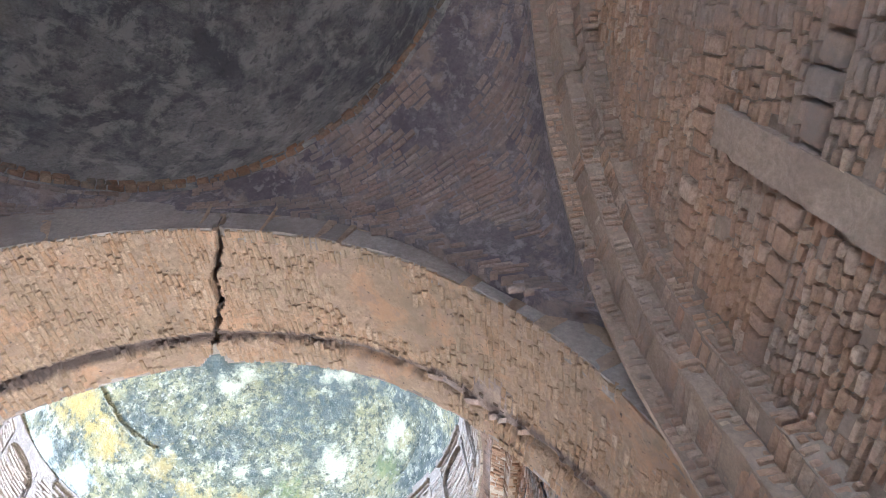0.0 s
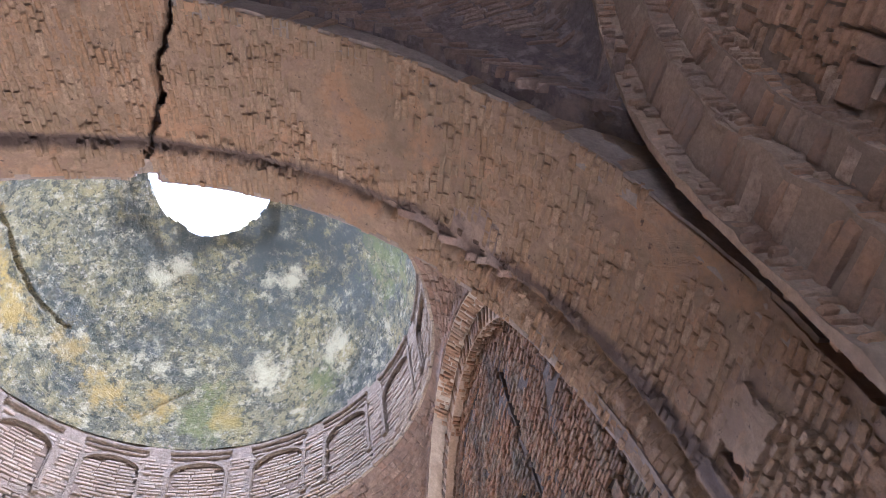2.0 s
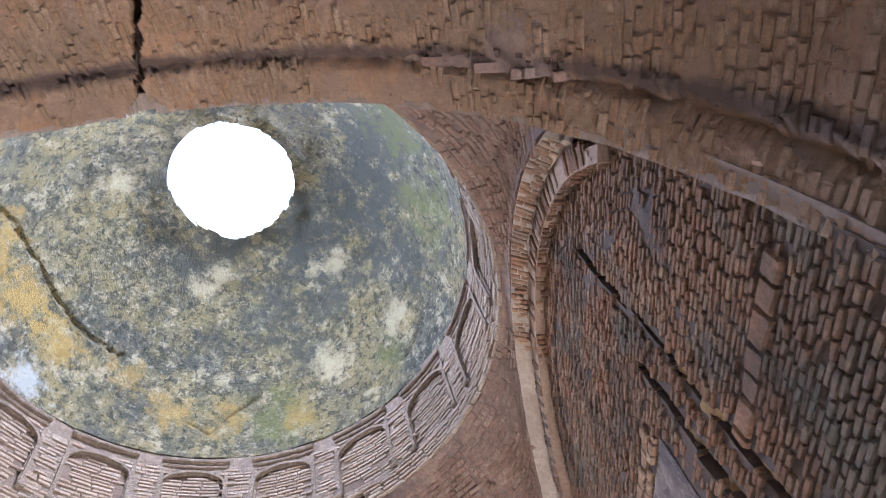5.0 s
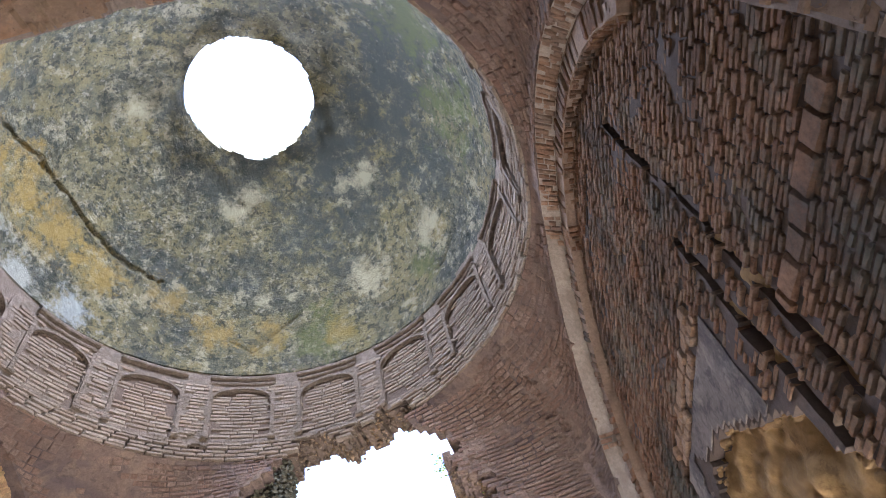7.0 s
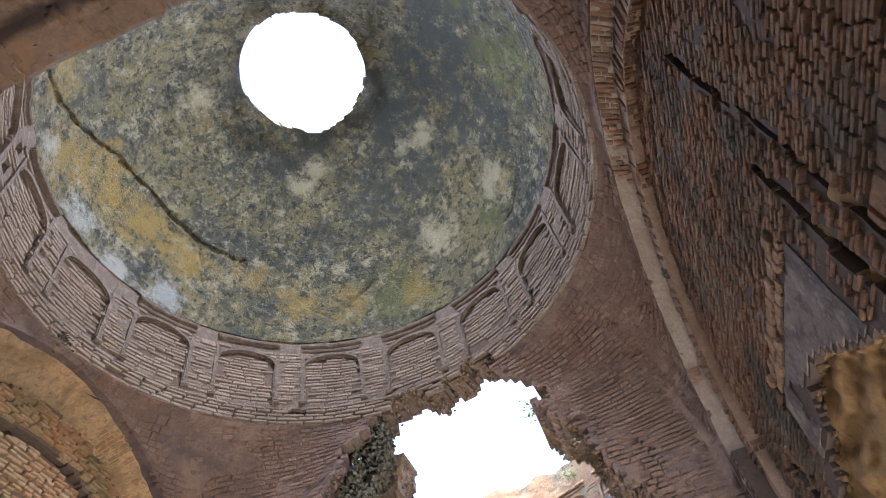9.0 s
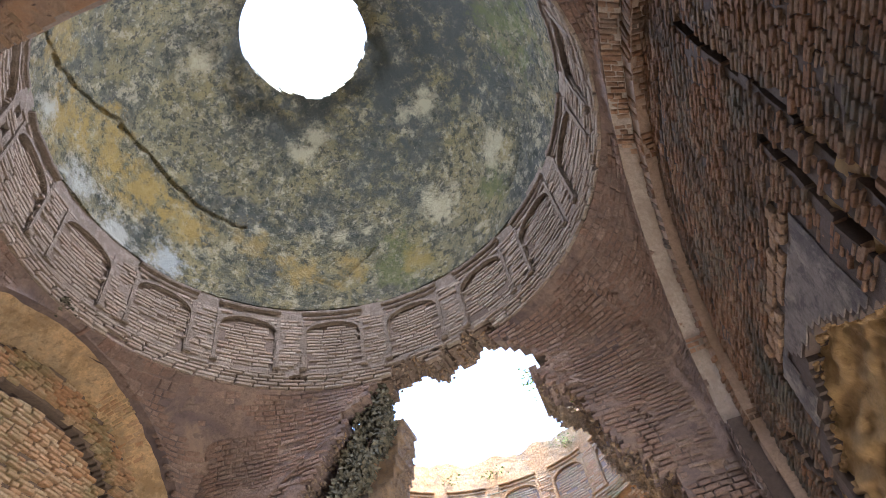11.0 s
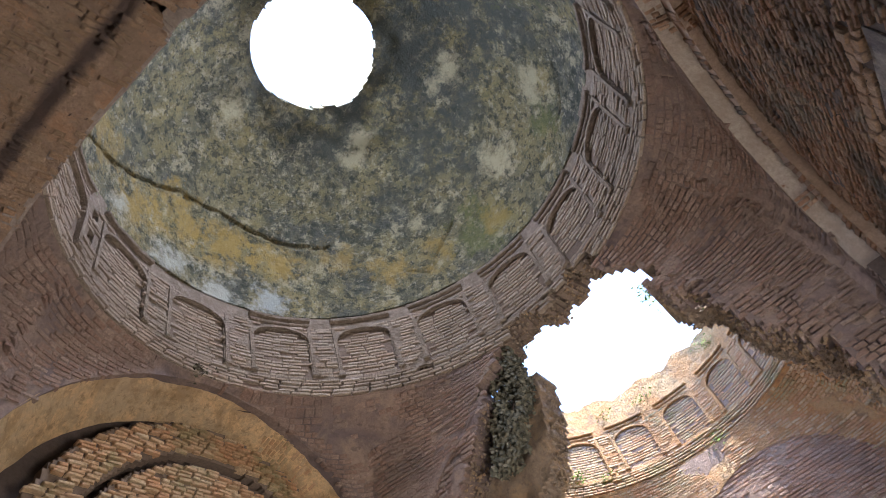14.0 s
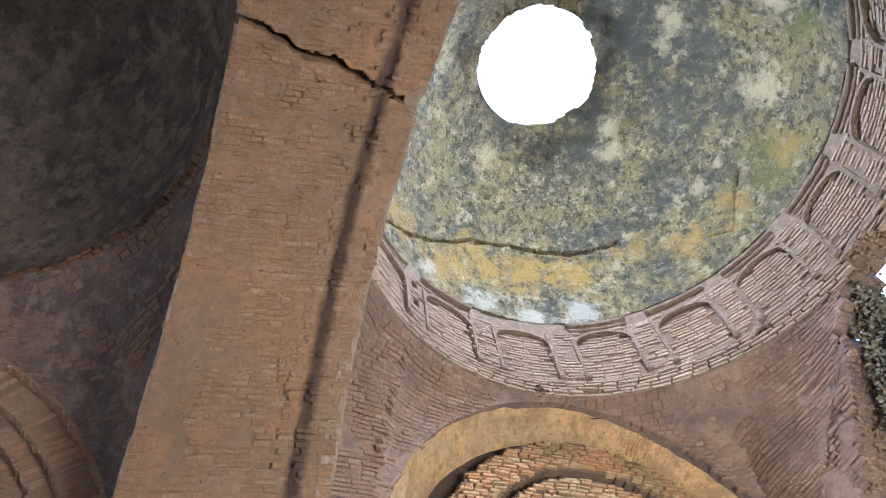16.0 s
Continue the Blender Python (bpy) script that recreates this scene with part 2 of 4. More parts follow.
def dark_band(m, y, half, colour, amount):
    """A darker band along a line of constant y."""
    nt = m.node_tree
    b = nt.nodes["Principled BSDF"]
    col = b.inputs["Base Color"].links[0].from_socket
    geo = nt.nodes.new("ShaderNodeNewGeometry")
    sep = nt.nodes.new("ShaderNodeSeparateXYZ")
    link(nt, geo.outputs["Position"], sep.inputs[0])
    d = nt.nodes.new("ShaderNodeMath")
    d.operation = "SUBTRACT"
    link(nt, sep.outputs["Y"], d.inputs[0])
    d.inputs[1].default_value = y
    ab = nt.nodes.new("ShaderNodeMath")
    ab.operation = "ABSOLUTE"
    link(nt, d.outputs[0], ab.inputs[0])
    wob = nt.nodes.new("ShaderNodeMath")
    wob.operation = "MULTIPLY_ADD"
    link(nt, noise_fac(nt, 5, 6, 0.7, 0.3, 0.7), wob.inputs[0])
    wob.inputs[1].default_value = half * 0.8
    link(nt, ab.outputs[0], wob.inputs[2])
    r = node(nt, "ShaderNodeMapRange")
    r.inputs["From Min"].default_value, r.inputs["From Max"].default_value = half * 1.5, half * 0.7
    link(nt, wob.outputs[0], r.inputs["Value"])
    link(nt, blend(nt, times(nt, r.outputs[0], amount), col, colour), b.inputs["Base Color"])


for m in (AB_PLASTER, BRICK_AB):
    dark_band(m, -2.87, 0.075, (0.075, 0.055, 0.05), 0.85)
# ochre plaster, base colour raised to carry the west soffit's golden bounce light
GOLD_LIT_PLASTER = plaster_material("golden_lit_plaster", [(1.3, 0.46, 0.60, (0.46, 0.38, 0.25), 0.6, 3.0), (2.5, 0.5, 0.6, (0.34, 0.23, 0.11), 0.7, 6.0), (7.0, 0.5, 0.6, (0.40, 0.30, 0.18), 0.6, 2.0), (15.0, 0.54, 0.62, (0.26, 0.18, 0.09), 0.6, 4.0)], (0.78, 0.54, 0.28), 1.0, 0.04)
RUIN_PLASTER = plaster_material("ruined_orange_plaster", [(1.3, 0.46, 0.60, (0.46, 0.33, 0.17), 0.7, 3.0), (3.5, 0.5, 0.6, (0.20, 0.15, 0.10), 0.6, 6.0)], (0.52, 0.29, 0.12), 0.9, 0.04)
EARTH = plaster_material("ochre_earth", [(3.0, 0.46, 0.60, (0.30, 0.19, 0.08), 0.8, 1.5), (8.0, 0.56, 0.64, (0.16, 0.10, 0.045), 0.5, 5.0)], (0.50, 0.33, 0.14), 1.0, 0.08, 15)
RUBBLE = plaster_material("dark_rubble", [(5.0, 0.46, 0.60, (0.20, 0.13, 0.06), 0.8, 1.5)], (0.42, 0.28, 0.13), 0.9, 0.04, 14)
CORE_RUBBLE = plaster_material("grey_core_rubble", [(3.0, 0.46, 0.60, (0.48, 0.33, 0.18), 0.7, 1.5), (7.0, 0.54, 0.62, (0.16, 0.13, 0.10), 0.6, 4.0)], (0.36, 0.28, 0.20), 0.9, 0.05, 14)
GROUND = plaster_material("dusty_ground", [(0.6, 0.45, 0.6, (0.42, 0.37, 0.29), 0.7, 1.0), (3.0, 0.5, 0.6, (0.26, 0.26, 0.16), 0.5, 4.0)], (0.50, 0.45, 0.37))

# ---- building blocks ----


def part(name, verts, faces, mat, parent=None, label="", smooth=True):
    me = bpy.data.meshes.new(name)
    me.from_pydata([tuple(v) for v in verts], [], faces)
    me.materials.append(mat)
    if smooth:
        me.polygons.foreach_set("use_smooth", [True] * len(me.polygons))
        me.set_sharp_from_angle(angle=radians(35))
    me.update()
    ob = new(name, me)
    if parent:
        ob.parent = parent
    if label:
        ob["label"] = label
    return ob


def rough_noise(p, scale, amount):
    return amount * noise.fractal(Vector(p) * scale, 1.0, 2.0, 4)


def shell(name, surf, us, vs, thick, mat, parent=None, keep=None, wobble=0.012, label="", scale=2.5):
    """A slab that follows surf(u, v), a point; its back lies thick metres behind. keep(u, v): which cells stand."""
    nu, nv = len(us), len(vs)
    pts = np.array([[surf(u, v) for v in vs] for u in us])
    du, dv = np.gradient(pts, axis=0), np.gradient(pts, axis=1)
    nrm = np.cross(du, dv)
    nrm /= np.linalg.norm(nrm, axis=2, keepdims=True) + 1e-9
    idx, verts, faces = {}, [], []

    def vert(i, j, side):
        if (i, j, side) not in idx:
            idx[i, j, side] = len(verts)
            p = pts[i, j]
            if side:
                p = p - nrm[i, j] * thick
            else:
                p = p + nrm[i, j] * rough_noise(p, scale, wobble)
            verts.append(p)
        return idx[i, j, side]

    live = {(i, j) for i in range(nu - 1) for j in range(nv - 1)
            if keep is None or keep((us[i] + us[i + 1]) / 2, (vs[j] + vs[j + 1]) / 2)}
    for i, j in sorted(live):
        q = [(i, j), (i + 1, j), (i + 1, j + 1), (i, j + 1)]
        faces.append([vert(*c, 0) for c in q])
        faces.append([vert(*c, 1) for c in reversed(q)])
        for (a, c), nb in (((0, 1), (i, j - 1)), ((1, 2), (i + 1, j)), ((2, 3), (i, j + 1)), ((3, 0), (i - 1, j))):
            if nb not in live:
                faces.append([vert(*q[a], 0), vert(*q[a], 1), vert(*q[c], 1), vert(*q[c], 0)])
    return part(name, verts, faces, mat, parent, label)


def unit_brick(mat):
    """A worn brick, 1 x 1 x 1, with its face in front at +z and slightly rounded off."""
    v = [(-.5, -.5, -.5), (.5, -.5, -.5), (.5, .5, -.5), (-.5, .5, -.5), (-.5, -.5, .3), (.5, -.5, .3), (.5, .5, .3), (-.5, .5, .3),
         (-.44, -.4, .5), (.44, -.42, .46), (.43, .4, .5), (-.45, .38, .47)]
    f = [(0, 1, 5, 4), (1, 2, 6, 5), (2, 3, 7, 6), (3, 0, 4, 7), (4, 5, 9, 8), (5, 6, 10, 9), (6, 7, 11, 10), (7, 4, 8, 11), (8, 9, 10, 11)]
    me = bpy.data.meshes.new("brick")
    me.from_pydata(v, [], f)
    me.materials.append(mat)
    return me


BRICK_V = np.array([(-.5, -.5, -.5), (.5, -.5, -.5), (.5, .5, -.5), (-.5, .5, -.5), (-.5, -.5, .3), (.5, -.5, .3), (.5, .5, .3), (-.5, .5, .3),
                    (-.44, -.4, .5), (.44, -.42, .46), (.43, .4, .5), (-.45, .38, .47)])
BRICK_F = [(0, 1, 5, 4), (1, 2, 6, 5), (2, 3, 7, 6), (3, 0, 4, 7), (4, 5, 9, 8), (5, 6, 10, 9), (6, 7, 11, 10), (7, 4, 8, 11), (8, 9, 10, 11)]


def bricks(parent, surf, u0, u1, v0, v1, mat, keep=None, length=0.24, course=0.07, joint=0.014, depth=0.06, proud=0.018, seed=0,
           singles=0, centre=None, wear=0.03, sag=0.0, rough=0.012, messy=1.0):
    """Courses of bricks on surf(u, v), with u along the courses and v across them, both in metres.
    The singles nearest to centre are objects of their own, the rest one joined mesh."""
    rng = np.random.RandomState(seed)
    mats, spots = [], []
    v, row = v0, 0
    while v + course * 0.6 < v1:
        h = course * (1 + rng.uniform(-0.12, 0.12))
        u = u0 - rng.uniform(0, length)
        while u < u1:
            ln = length * (1 + rng.uniform(-0.4, 0.3) * min(messy, 1.5))
            a, b = max(u, u0), min(u + ln, u1)
            u += ln
            if b - a < 0.05 or rng.rand() < wear:
                continue
            uc, vc = (a + b) / 2, v + h / 2
            if sag:
                vc += sag * noise.noise(Vector((uc * 0.9, vc * 0.9, seed)))
            if keep and not keep(uc, vc):
                continue
            p = np.array(surf(uc, vc))
            pu, pv = np.array(surf(uc + 0.02, vc)) - p, np.array(surf(uc, vc + 0.02)) - p
            su, sv = np.linalg.norm(pu) / 0.02, np.linalg.norm(pv) / 0.02
            x = pu / np.linalg.norm(pu)
            n = np.cross(pu, pv)
            n /= np.linalg.norm(n)
            y = np.cross(n, x)
            tilt = rng.uniform(-0.05, 0.05) * messy
            x, y = x + tilt * y, y - tilt * x
            lift = proud + rng.uniform(-rough, rough * 0.8)
            ln2, h2 = max(0.03, (b - a) * su - joint), max(0.02, h * sv - joint * rng.uniform(0.8, 1.5))
            m = np.eye(4)
            m[:3, 0], m[:3, 1], m[:3, 2] = x * ln2, y * h2, (n + rng.uniform(-0.06, 0.06) * messy * x + rng.uniform(-0.08, 0.08) * messy * y) * depth
            m[:3, 3] = p + n * (lift - depth / 2)
            mats.append(m)
            spots.append(p)
        v += h
        row += 1
    if not mats:
        return
    order = np.arange(len(mats))
    if singles and centre is not None:
        order = np.argsort(np.linalg.norm(np.array(spots) - np.array(centre), axis=1))
    mine, rest = order[:singles], order[singles:]
    if len(mine):
        me = unit_brick(mat)
        for k in mine:
            ob = new("brick", me)
            ob.parent = parent
            ob.matrix_local = Matrix(mats[k].tolist())
    if len(rest):
        verts, faces = [], []
        jit = rng.uniform(-0.035, 0.035, (len(rest), 12, 3))
        for q, k in enumerate(rest):
            w = (BRICK_V + jit[q]) @ mats[k][:3, :3].T + mats[k][:3, 3]
            base = len(verts)
            verts.extend(w.tolist())
            faces.extend([[base + i for i in f] for f in BRICK_F])
        ob = part("brick_courses", verts, faces, mat, parent, smooth=False)
        ob["kind"] = "stuff"


def structure(ob, label, category):
    return tagged(ob, label, category, kind="structure")


def lin(a, b, step):
    return list(np.linspace(a, b, max(2, int(round(abs(b - a) / step)) + 1)))

# ---- geometry of the three domed bays ----
Z_RING, Z_LINTEL = 6.96, 8.40
R_RING = 3.0


def arch_curve(c, zc, r, s):
    """Across the opening: the offset along the wall and the height at s metres from the floor of one jamb, up and over to the other."""
    if s < zc:
        return c + r, s
    if s > zc + math.pi * r:
        return c - r, 2 * zc + math.pi * r - s
    a = (s - zc) / r
    return c + r * math.cos(a), zc + r * math.sin(a)


def soffit_y(c, zc, r0, r1, y0, y1):
    """The underside of an arch that runs along y; u from y0 to y1, v over the arch."""
    total = 2 * zc + math.pi * r0

    def surf(u, v):
        k = u / (y1 - y0)
        r = r0 + (r1 - r0) * k
        a, z = arch_curve(c, zc, r0, total - v)
        return (c + (a - c) * r / r0, y0 + u, z if z <= zc else zc + (z - zc) * r / r0)
    return surf, y1 - y0, total


def soffit_x(c, zc, r0, r1, x0, x1):
    """The same for an arch along x, x0 < x1."""
    total = 2 * zc + math.pi * r0

    def surf(u, v):
        k = u / (x1 - x0)
        r = r0 + (r1 - r0) * k
        a, z = arch_curve(c, zc, r0, v)
        return (x0 + u, c + (a - c) * r / r0, z if z <= zc else zc + (z - zc) * r / r0)
    return surf, x1 - x0, total


def plane_east(x):
    return lambda u, v: (x, -u, v)


def plane_west(x):
    return lambda u, v: (x, u, v)


def plane_north(y):
    return lambda u, v: (u, y, v)


def plane_south(y):
    return lambda u, v: (-u, y, v)


def ragged(u, v, amount=0.12, scale=2.2, seed=0.0):
    return amount * noise.fractal(Vector((u * scale, v * scale, seed)), 1.0, 2.0, 5)


def pendentive(cx, cy, hx, hyn, hys, arches, mat, brick_mat, keep=None, thick=0.5, seed=1, name="pendentive", label="", with_bricks=True):
    """The curved corners between four arches and the ring. arches: for e, n, w, s the (centre, springing height, radius)."""

    def base(phi):
        c, s = math.cos(phi), math.sin(phi)
        hy = hyn if s > 0 else hys
        if abs(c) * hy > abs(s) * hx:
            x, y = math.copysign(hx, c), s / abs(c) * hx
            off, zc, r = arches["e" if c > 0 else "w"]
            d = y - off
        else:
            x, y = c / abs(s) * hy, math.copysign(hy, s)
            off, zc, r = arches["n" if s > 0 else "s"]
            d = x - off
        z = max(zc + math.sqrt(max(r * r - d * d, 0.0)), 4.5)
        if abs(c) * hy <= abs(s) * hx:
            # meet the side arch at the corner
            off, zc, r = arches["e" if c > 0 else "w"]
            d = math.copysign(hy, s) - off
            corner = max(zc + math.sqrt(max(r * r - d * d, 0.0)), 4.5)
            z += (corner - z) * (abs(x) / hx) ** 5
        return math.hypot(x, y), z

    tm = radians(48)

    def surf(u, v):
        phi = -u / R_RING
        rb, zb = base(phi)
        t = min(max(v, 0), 1) * tm
        r = R_RING + (rb - R_RING) * (math.cos(t) - math.cos(tm)) / (1 - math.cos(tm))
        z = zb + (Z_RING - zb) * math.sin(t) / math.sin(tm)
        return (cx + r * math.cos(phi), cy + r * math.sin(phi), z)

    ob = shell(name, surf, lin(0, 2 * math.pi * R_RING, 0.12), lin(0, 1, 0.05), thick, mat, None, keep, 0.02)
    structure(ob, label, "pendentive")
    return ob, surf


def course_bricks_pendentive(ob, surf, mat, keep, seed, spans, singles=0, centre=None):
    """Level courses of brick in each span of angles (degrees)."""
    tm = radians(48)
    for k, (a0, a1) in enumerate(spans):
        u0, u1 = -radians(a1) * R_RING, -radians(a0) * R_RING

        def share(u, z):
            zb = surf(u, 0)[2]
            q = (z - zb) / (Z_RING - zb) * math.sin(tm)
            return math.asin(max(-1, min(1, q))) / tm

        def level(u, z):
            return surf(u, max(0.0, share(u, z)))

        def stands(u, z):
            s = share(u, z)
            return 0.01 < s < 0.97 and (keep is None or keep(u, s))
        bricks(ob, level, u0, u1, 4.5, Z_RING, mat, stands, 0.13, 0.05, 0.013, seed=seed + k, proud=0.018, singles=singles, centre=centre, rough=0.010, messy=1.2)


def ring_surface(cx, cy, r):
    return lambda u, v: (cx + r * math.cos(-u / r), cy + r * math.sin(-u / r), v)


PANEL_AZ = [134.0 + 22.5 * k for k in range(16)]


def clod_mesh(name, places, mat, parent, seed):
    """Lumps of earth or rubble: (place, radius), each a rough stone, joined into one mesh."""
    bm = bmesh.new()
    bmesh.ops.create_icosphere(bm, subdivisions=2, radius=1.0)
    shape = np.array([v.co[:] for v in bm.verts])
    tris = [[v.index for v in f.verts] for f in bm.faces]
    bm.free()
    rng = np.random.RandomState(seed)
    verts, faces = [], []
    for place, r in places:
        turn = np.linalg.qr(rng.normal(size=(3, 3)))[0]
        k = rng.uniform(0, 50)
        lump = np.array([1 + 0.5 * noise.noise(Vector(s * 1.3 + k)) for s in shape])
        w = (shape * lump[:, None] * np.array((1.3, 1.0, 0.75)) * r) @ turn.T + np.array(place)
        base = len(verts)
        verts.extend(w.tolist())
        faces.extend([[base + i for i in f] for f in tris])
    ob = part(name, verts, faces, mat, parent)
    ob["kind"] = "stuff"
    return ob


def panel_open(az, z, top=8.15, rise=0.2, half=7.2, bottom=7.28):
    """Whether a place on the drum lies in one of its blind arches."""
    d = (az - PANEL_AZ[0] + 11.25) % 22.5 - 11.25
    if abs(d) > half or z < bottom:
        return False
    return z < top - rise + rise * math.sqrt(1 - (d / half) ** 2)


def drum(cx, cy, label, field, face, face_brick, gone, top=None, seed=10, singles=0, centre=None):
    """The drum with its frieze of blind arches. gone(az, z): where it has fallen; top(az): how high it still stands."""
    r_in = 3.035
    circ = 2 * math.pi * r_in
    zt = Z_LINTEL + (0.1 if top is None else 0.9)

    def alive(u, v, r=r_in):
        az = math.degrees(-u / r) % 360
        return not gone(az, v) and (top is None or v < top(az))

    back = shell("drum", ring_surface(cx, cy, r_in), lin(0, circ, 0.06), lin(Z_RING, zt, 0.05), 0.5, MORTAR_MID if top is None else MORTAR_WARM, None, alive, 0.012, scale=5)
    structure(back, label, "drum")
    r_f = 2.99
    front = shell("frieze", ring_surface(cx, cy, r_f), lin(0, 2 * math.pi * r_f, 0.026), lin(Z_RING + 0.2, zt, 0.028), 0.065, face, back,
                  lambda u, v: alive(u, v, r_f) and not panel_open(math.degrees(-u / r_f) % 360, v) and v > 7.2, 0.012, "flat bands and spandrels round the blind arches", 7)
    bricks(back, ring_surface(cx, cy, r_in), 0, circ, 7.22, 8.2, field, lambda u, v: alive(u, v) and panel_open(math.degrees(-u / r_in) % 360, v + 0.02, 8.13, 0.2, 6.9, 7.2),
           0.26, 0.056, 0.016, 0.05, 0.022, seed, singles, centre, 0.02, 0.0, 0.008, 0.35)
    bricks(back, ring_surface(cx, cy, r_f), 0, 2 * math.pi * r_f, 7.28, 8.2, face_brick, lambda u, v: alive(u, v, r_f) and not panel_open(math.degrees(-u / r_f) % 360, v, 8.2, 0.2, 8.5, 7.2)
           and ragged(u, v, 1.0, 1.2, seed) > -0.5, 0.2, 0.055, 0.015, 0.04, 0.02, seed + 2, messy=0.5)
    r_b = 3.0
    bricks(back, ring_surface(cx, cy, r_b), 0, 2 * math.pi * r_b, Z_RING, 7.26, field, lambda u, v: alive(u, v, r_b), 0.24, 0.056, 0.017, 0.09, 0.036, seed + 1, messy=0.6)
    # ledges, arch mouldings and pilaster strips of every panel
    for k, az in enumerate(PANEL_AZ):
        if gone(az % 360, 8.2) or (top is not None and top(az % 360) < 8.3):
            continue
        for name, zs, half, r0, r1 in (("ledge", (8.30, 8.36), 8.4, 2.995, 2.925), ("ledge", (8.22, 8.27), 8.0, 2.995, 2.955)):
            if noise.noise(Vector((k * 1.7, zs[0] * 3, cx + cy))) > 0.42:
                continue
            sweep_bar(name, cx, cy, az - half, az + half, zs[0], zs[1], r0, r1, face, back)
        arch_rib(cx, cy, az, face, back)
        for side in (-1, 1):
            sweep_bar("pilaster_strip", cx, cy, az + side * 7.9 - 0.5, az + side * 7.9 + 0.5, 7.34, 8.2, 2.995, 2.96, face, back)
            sweep_bar("corbel", cx, cy, az + side * 7.9 - 0.9, az + side * 7.9 + 0.9, 7.27, 7.33, 2.995, 2.94, face, back)
    return back


def sweep_bar(name, cx, cy, a0, a1, z0, z1, r0, r1, mat, parent):
    """A bar along the drum, chipped, with a slanting underside."""
    n = max(2, int(abs(a1 - a0) / 1.0))
    verts, faces = [], []
    for i in range(n + 1):
        a = radians(a0 + (a1 - a0) * i / n)
        j = 0.018 * noise.noise(Vector((a * 30, z0 * 9, r1)))
        for r, z in ((r0 + 0.02, z0), (r1 + 0.012 + j, z0 + 0.008), (r1 + j, z0 + (z1 - z0) * 0.5), (r1 + 0.008 + j, z1 - 0.006), (r0 + 0.02, z1)):
            verts.append((cx + r * math.cos(a), cy + r * math.sin(a), z + 0.006 * noise.noise(Vector((a * 40, r * 9, z)))))
    for i in range(n):
        for k in range(4):
            b = i * 5 + k
            faces.append((b, b + 1, b + 6, b + 5))
    faces.append((0, 1, 2, 3, 4))
    faces.append(tuple(n * 5 + k for k in (4, 3, 2, 1, 0)))
    return part(name, verts, faces, mat, parent)


def arch_rib(cx, cy, az, mat, parent):
    """The thin raised moulding over one blind arch."""
    verts, faces, n = [], [], 18
    for i in range(n + 1):
        t = math.pi * i / n
        for half, rise, r in ((7.2, 0.2, 3.0), (7.25, 0.205, 2.965), (7.8, 0.245, 2.965), (7.85, 0.25, 3.0)):
            a = radians(az + half * math.cos(t))
            w = 0.008 * noise.noise(Vector((a * 40, t * 5, r)))
            verts.append((cx + (r + w) * math.cos(a), cy + (r + w) * math.sin(a), 7.95 + rise * math.sin(t)))
    for i in range(n):
        for k in range(3):
            b = i * 4 + k
            faces.append((b, b + 1, b + 5, b + 4))
    return part("arch_moulding", verts, faces, mat, parent)


TURN = -3.5   # the middle dome is set a little askew


def dome(cx, cy, mat, oculus, label, cracks=(), zc=8.42):
    r = 2.98
    top = math.acos((oculus - 0.25) / r) if oculus > 0.1 else math.pi / 2

    def surf(u, v):
        a, e = -u / r, v / r
        p = (cx + r * math.cos(e) * math.cos(a), cy + r * math.cos(e) * math.sin(a), zc + r * math.sin(e))
        return p

    def surf_cracked(u, v):
        p = Vector(surf(u, v))
        az, el = (math.degrees(-u / r) - TURN) % 360, math.degrees(v / r)
        out = 0.0
        for line, width, depth in cracks:
            for (a0, e0), (a1, e1) in zip(line, line[1:]):
                c = math.cos(radians(el))
                ax, ay, bx, by = (az - a0) * c, el - e0, (a1 - a0) * c, e1 - e0
                ax = (ax + 180 * c) % (360 * c) - 180 * c
                k = max(0, min(1, (ax * bx + ay * by) / (bx * bx + by * by)))
                wob = 0.9 * noise.noise(Vector((az * 0.35, el * 0.35, a0))) + 0.5 * noise.noise(Vector((az * 1.1, el * 1.1, a0)))
                d = math.hypot(ax - k * bx, ay - k * by + wob)
                if d < width:
                    out = max(out, depth * (1 - d / width))
        n = (p - Vector((cx, cy, zc))).normalized()
        return p + n * out

    def keep(u, v):
        if oculus < 0.1:
            return True
        x, y, z = surf(u, v)
        a = math.atan2(y - cy + 0.08, x - cx + 0.12)
        rim = oculus + 0.035 * noise.fractal(Vector((math.cos(a) * 2.5, math.sin(a) * 2.5, 3)), 1.0, 2.0, 4) + 0.07 * math.exp(-((a - 1.75) / 0.3) ** 2)
        return math.hypot(x - cx + 0.12, y - cy + 0.08) > rim

    fine = 0.035 if cracks else 0.12
    ob = shell("dome", surf_cracked, lin(0, 2 * math.pi * r, fine), lin(0, r * top + (0.12 if oculus > 0.1 else 0.0), fine), 0.4, mat, None, keep, 0.03, scale=1.6)
    return structure(ob, label, "dome")


def lunette_keep(c, zc, r, sign):
    return lambda u, v: math.hypot(sign * u - c, v - zc) < r if v > zc else abs(sign * u - c) < r


# ---- the ground ----
gv, gf = [], []
N = 41
for i in range(N):
    for j in range(N):
        x, y = ((i / (N - 1) * 2 - 1) ** 3) * 600, ((j / (N - 1) * 2 - 1) ** 3) * 600
        gv.append((x, y, rough_noise((x, y, 0), 0.1, 0.05) if max(abs(x), abs(y)) > 14 else rough_noise((x, y, 0), 0.5, 0.03)))
for i in range(N - 1):
    for j in range(N - 1):
        gf.append((i * N + j, (i + 1) * N + j, (i + 1) * N + j + 1, i * N + j + 1))
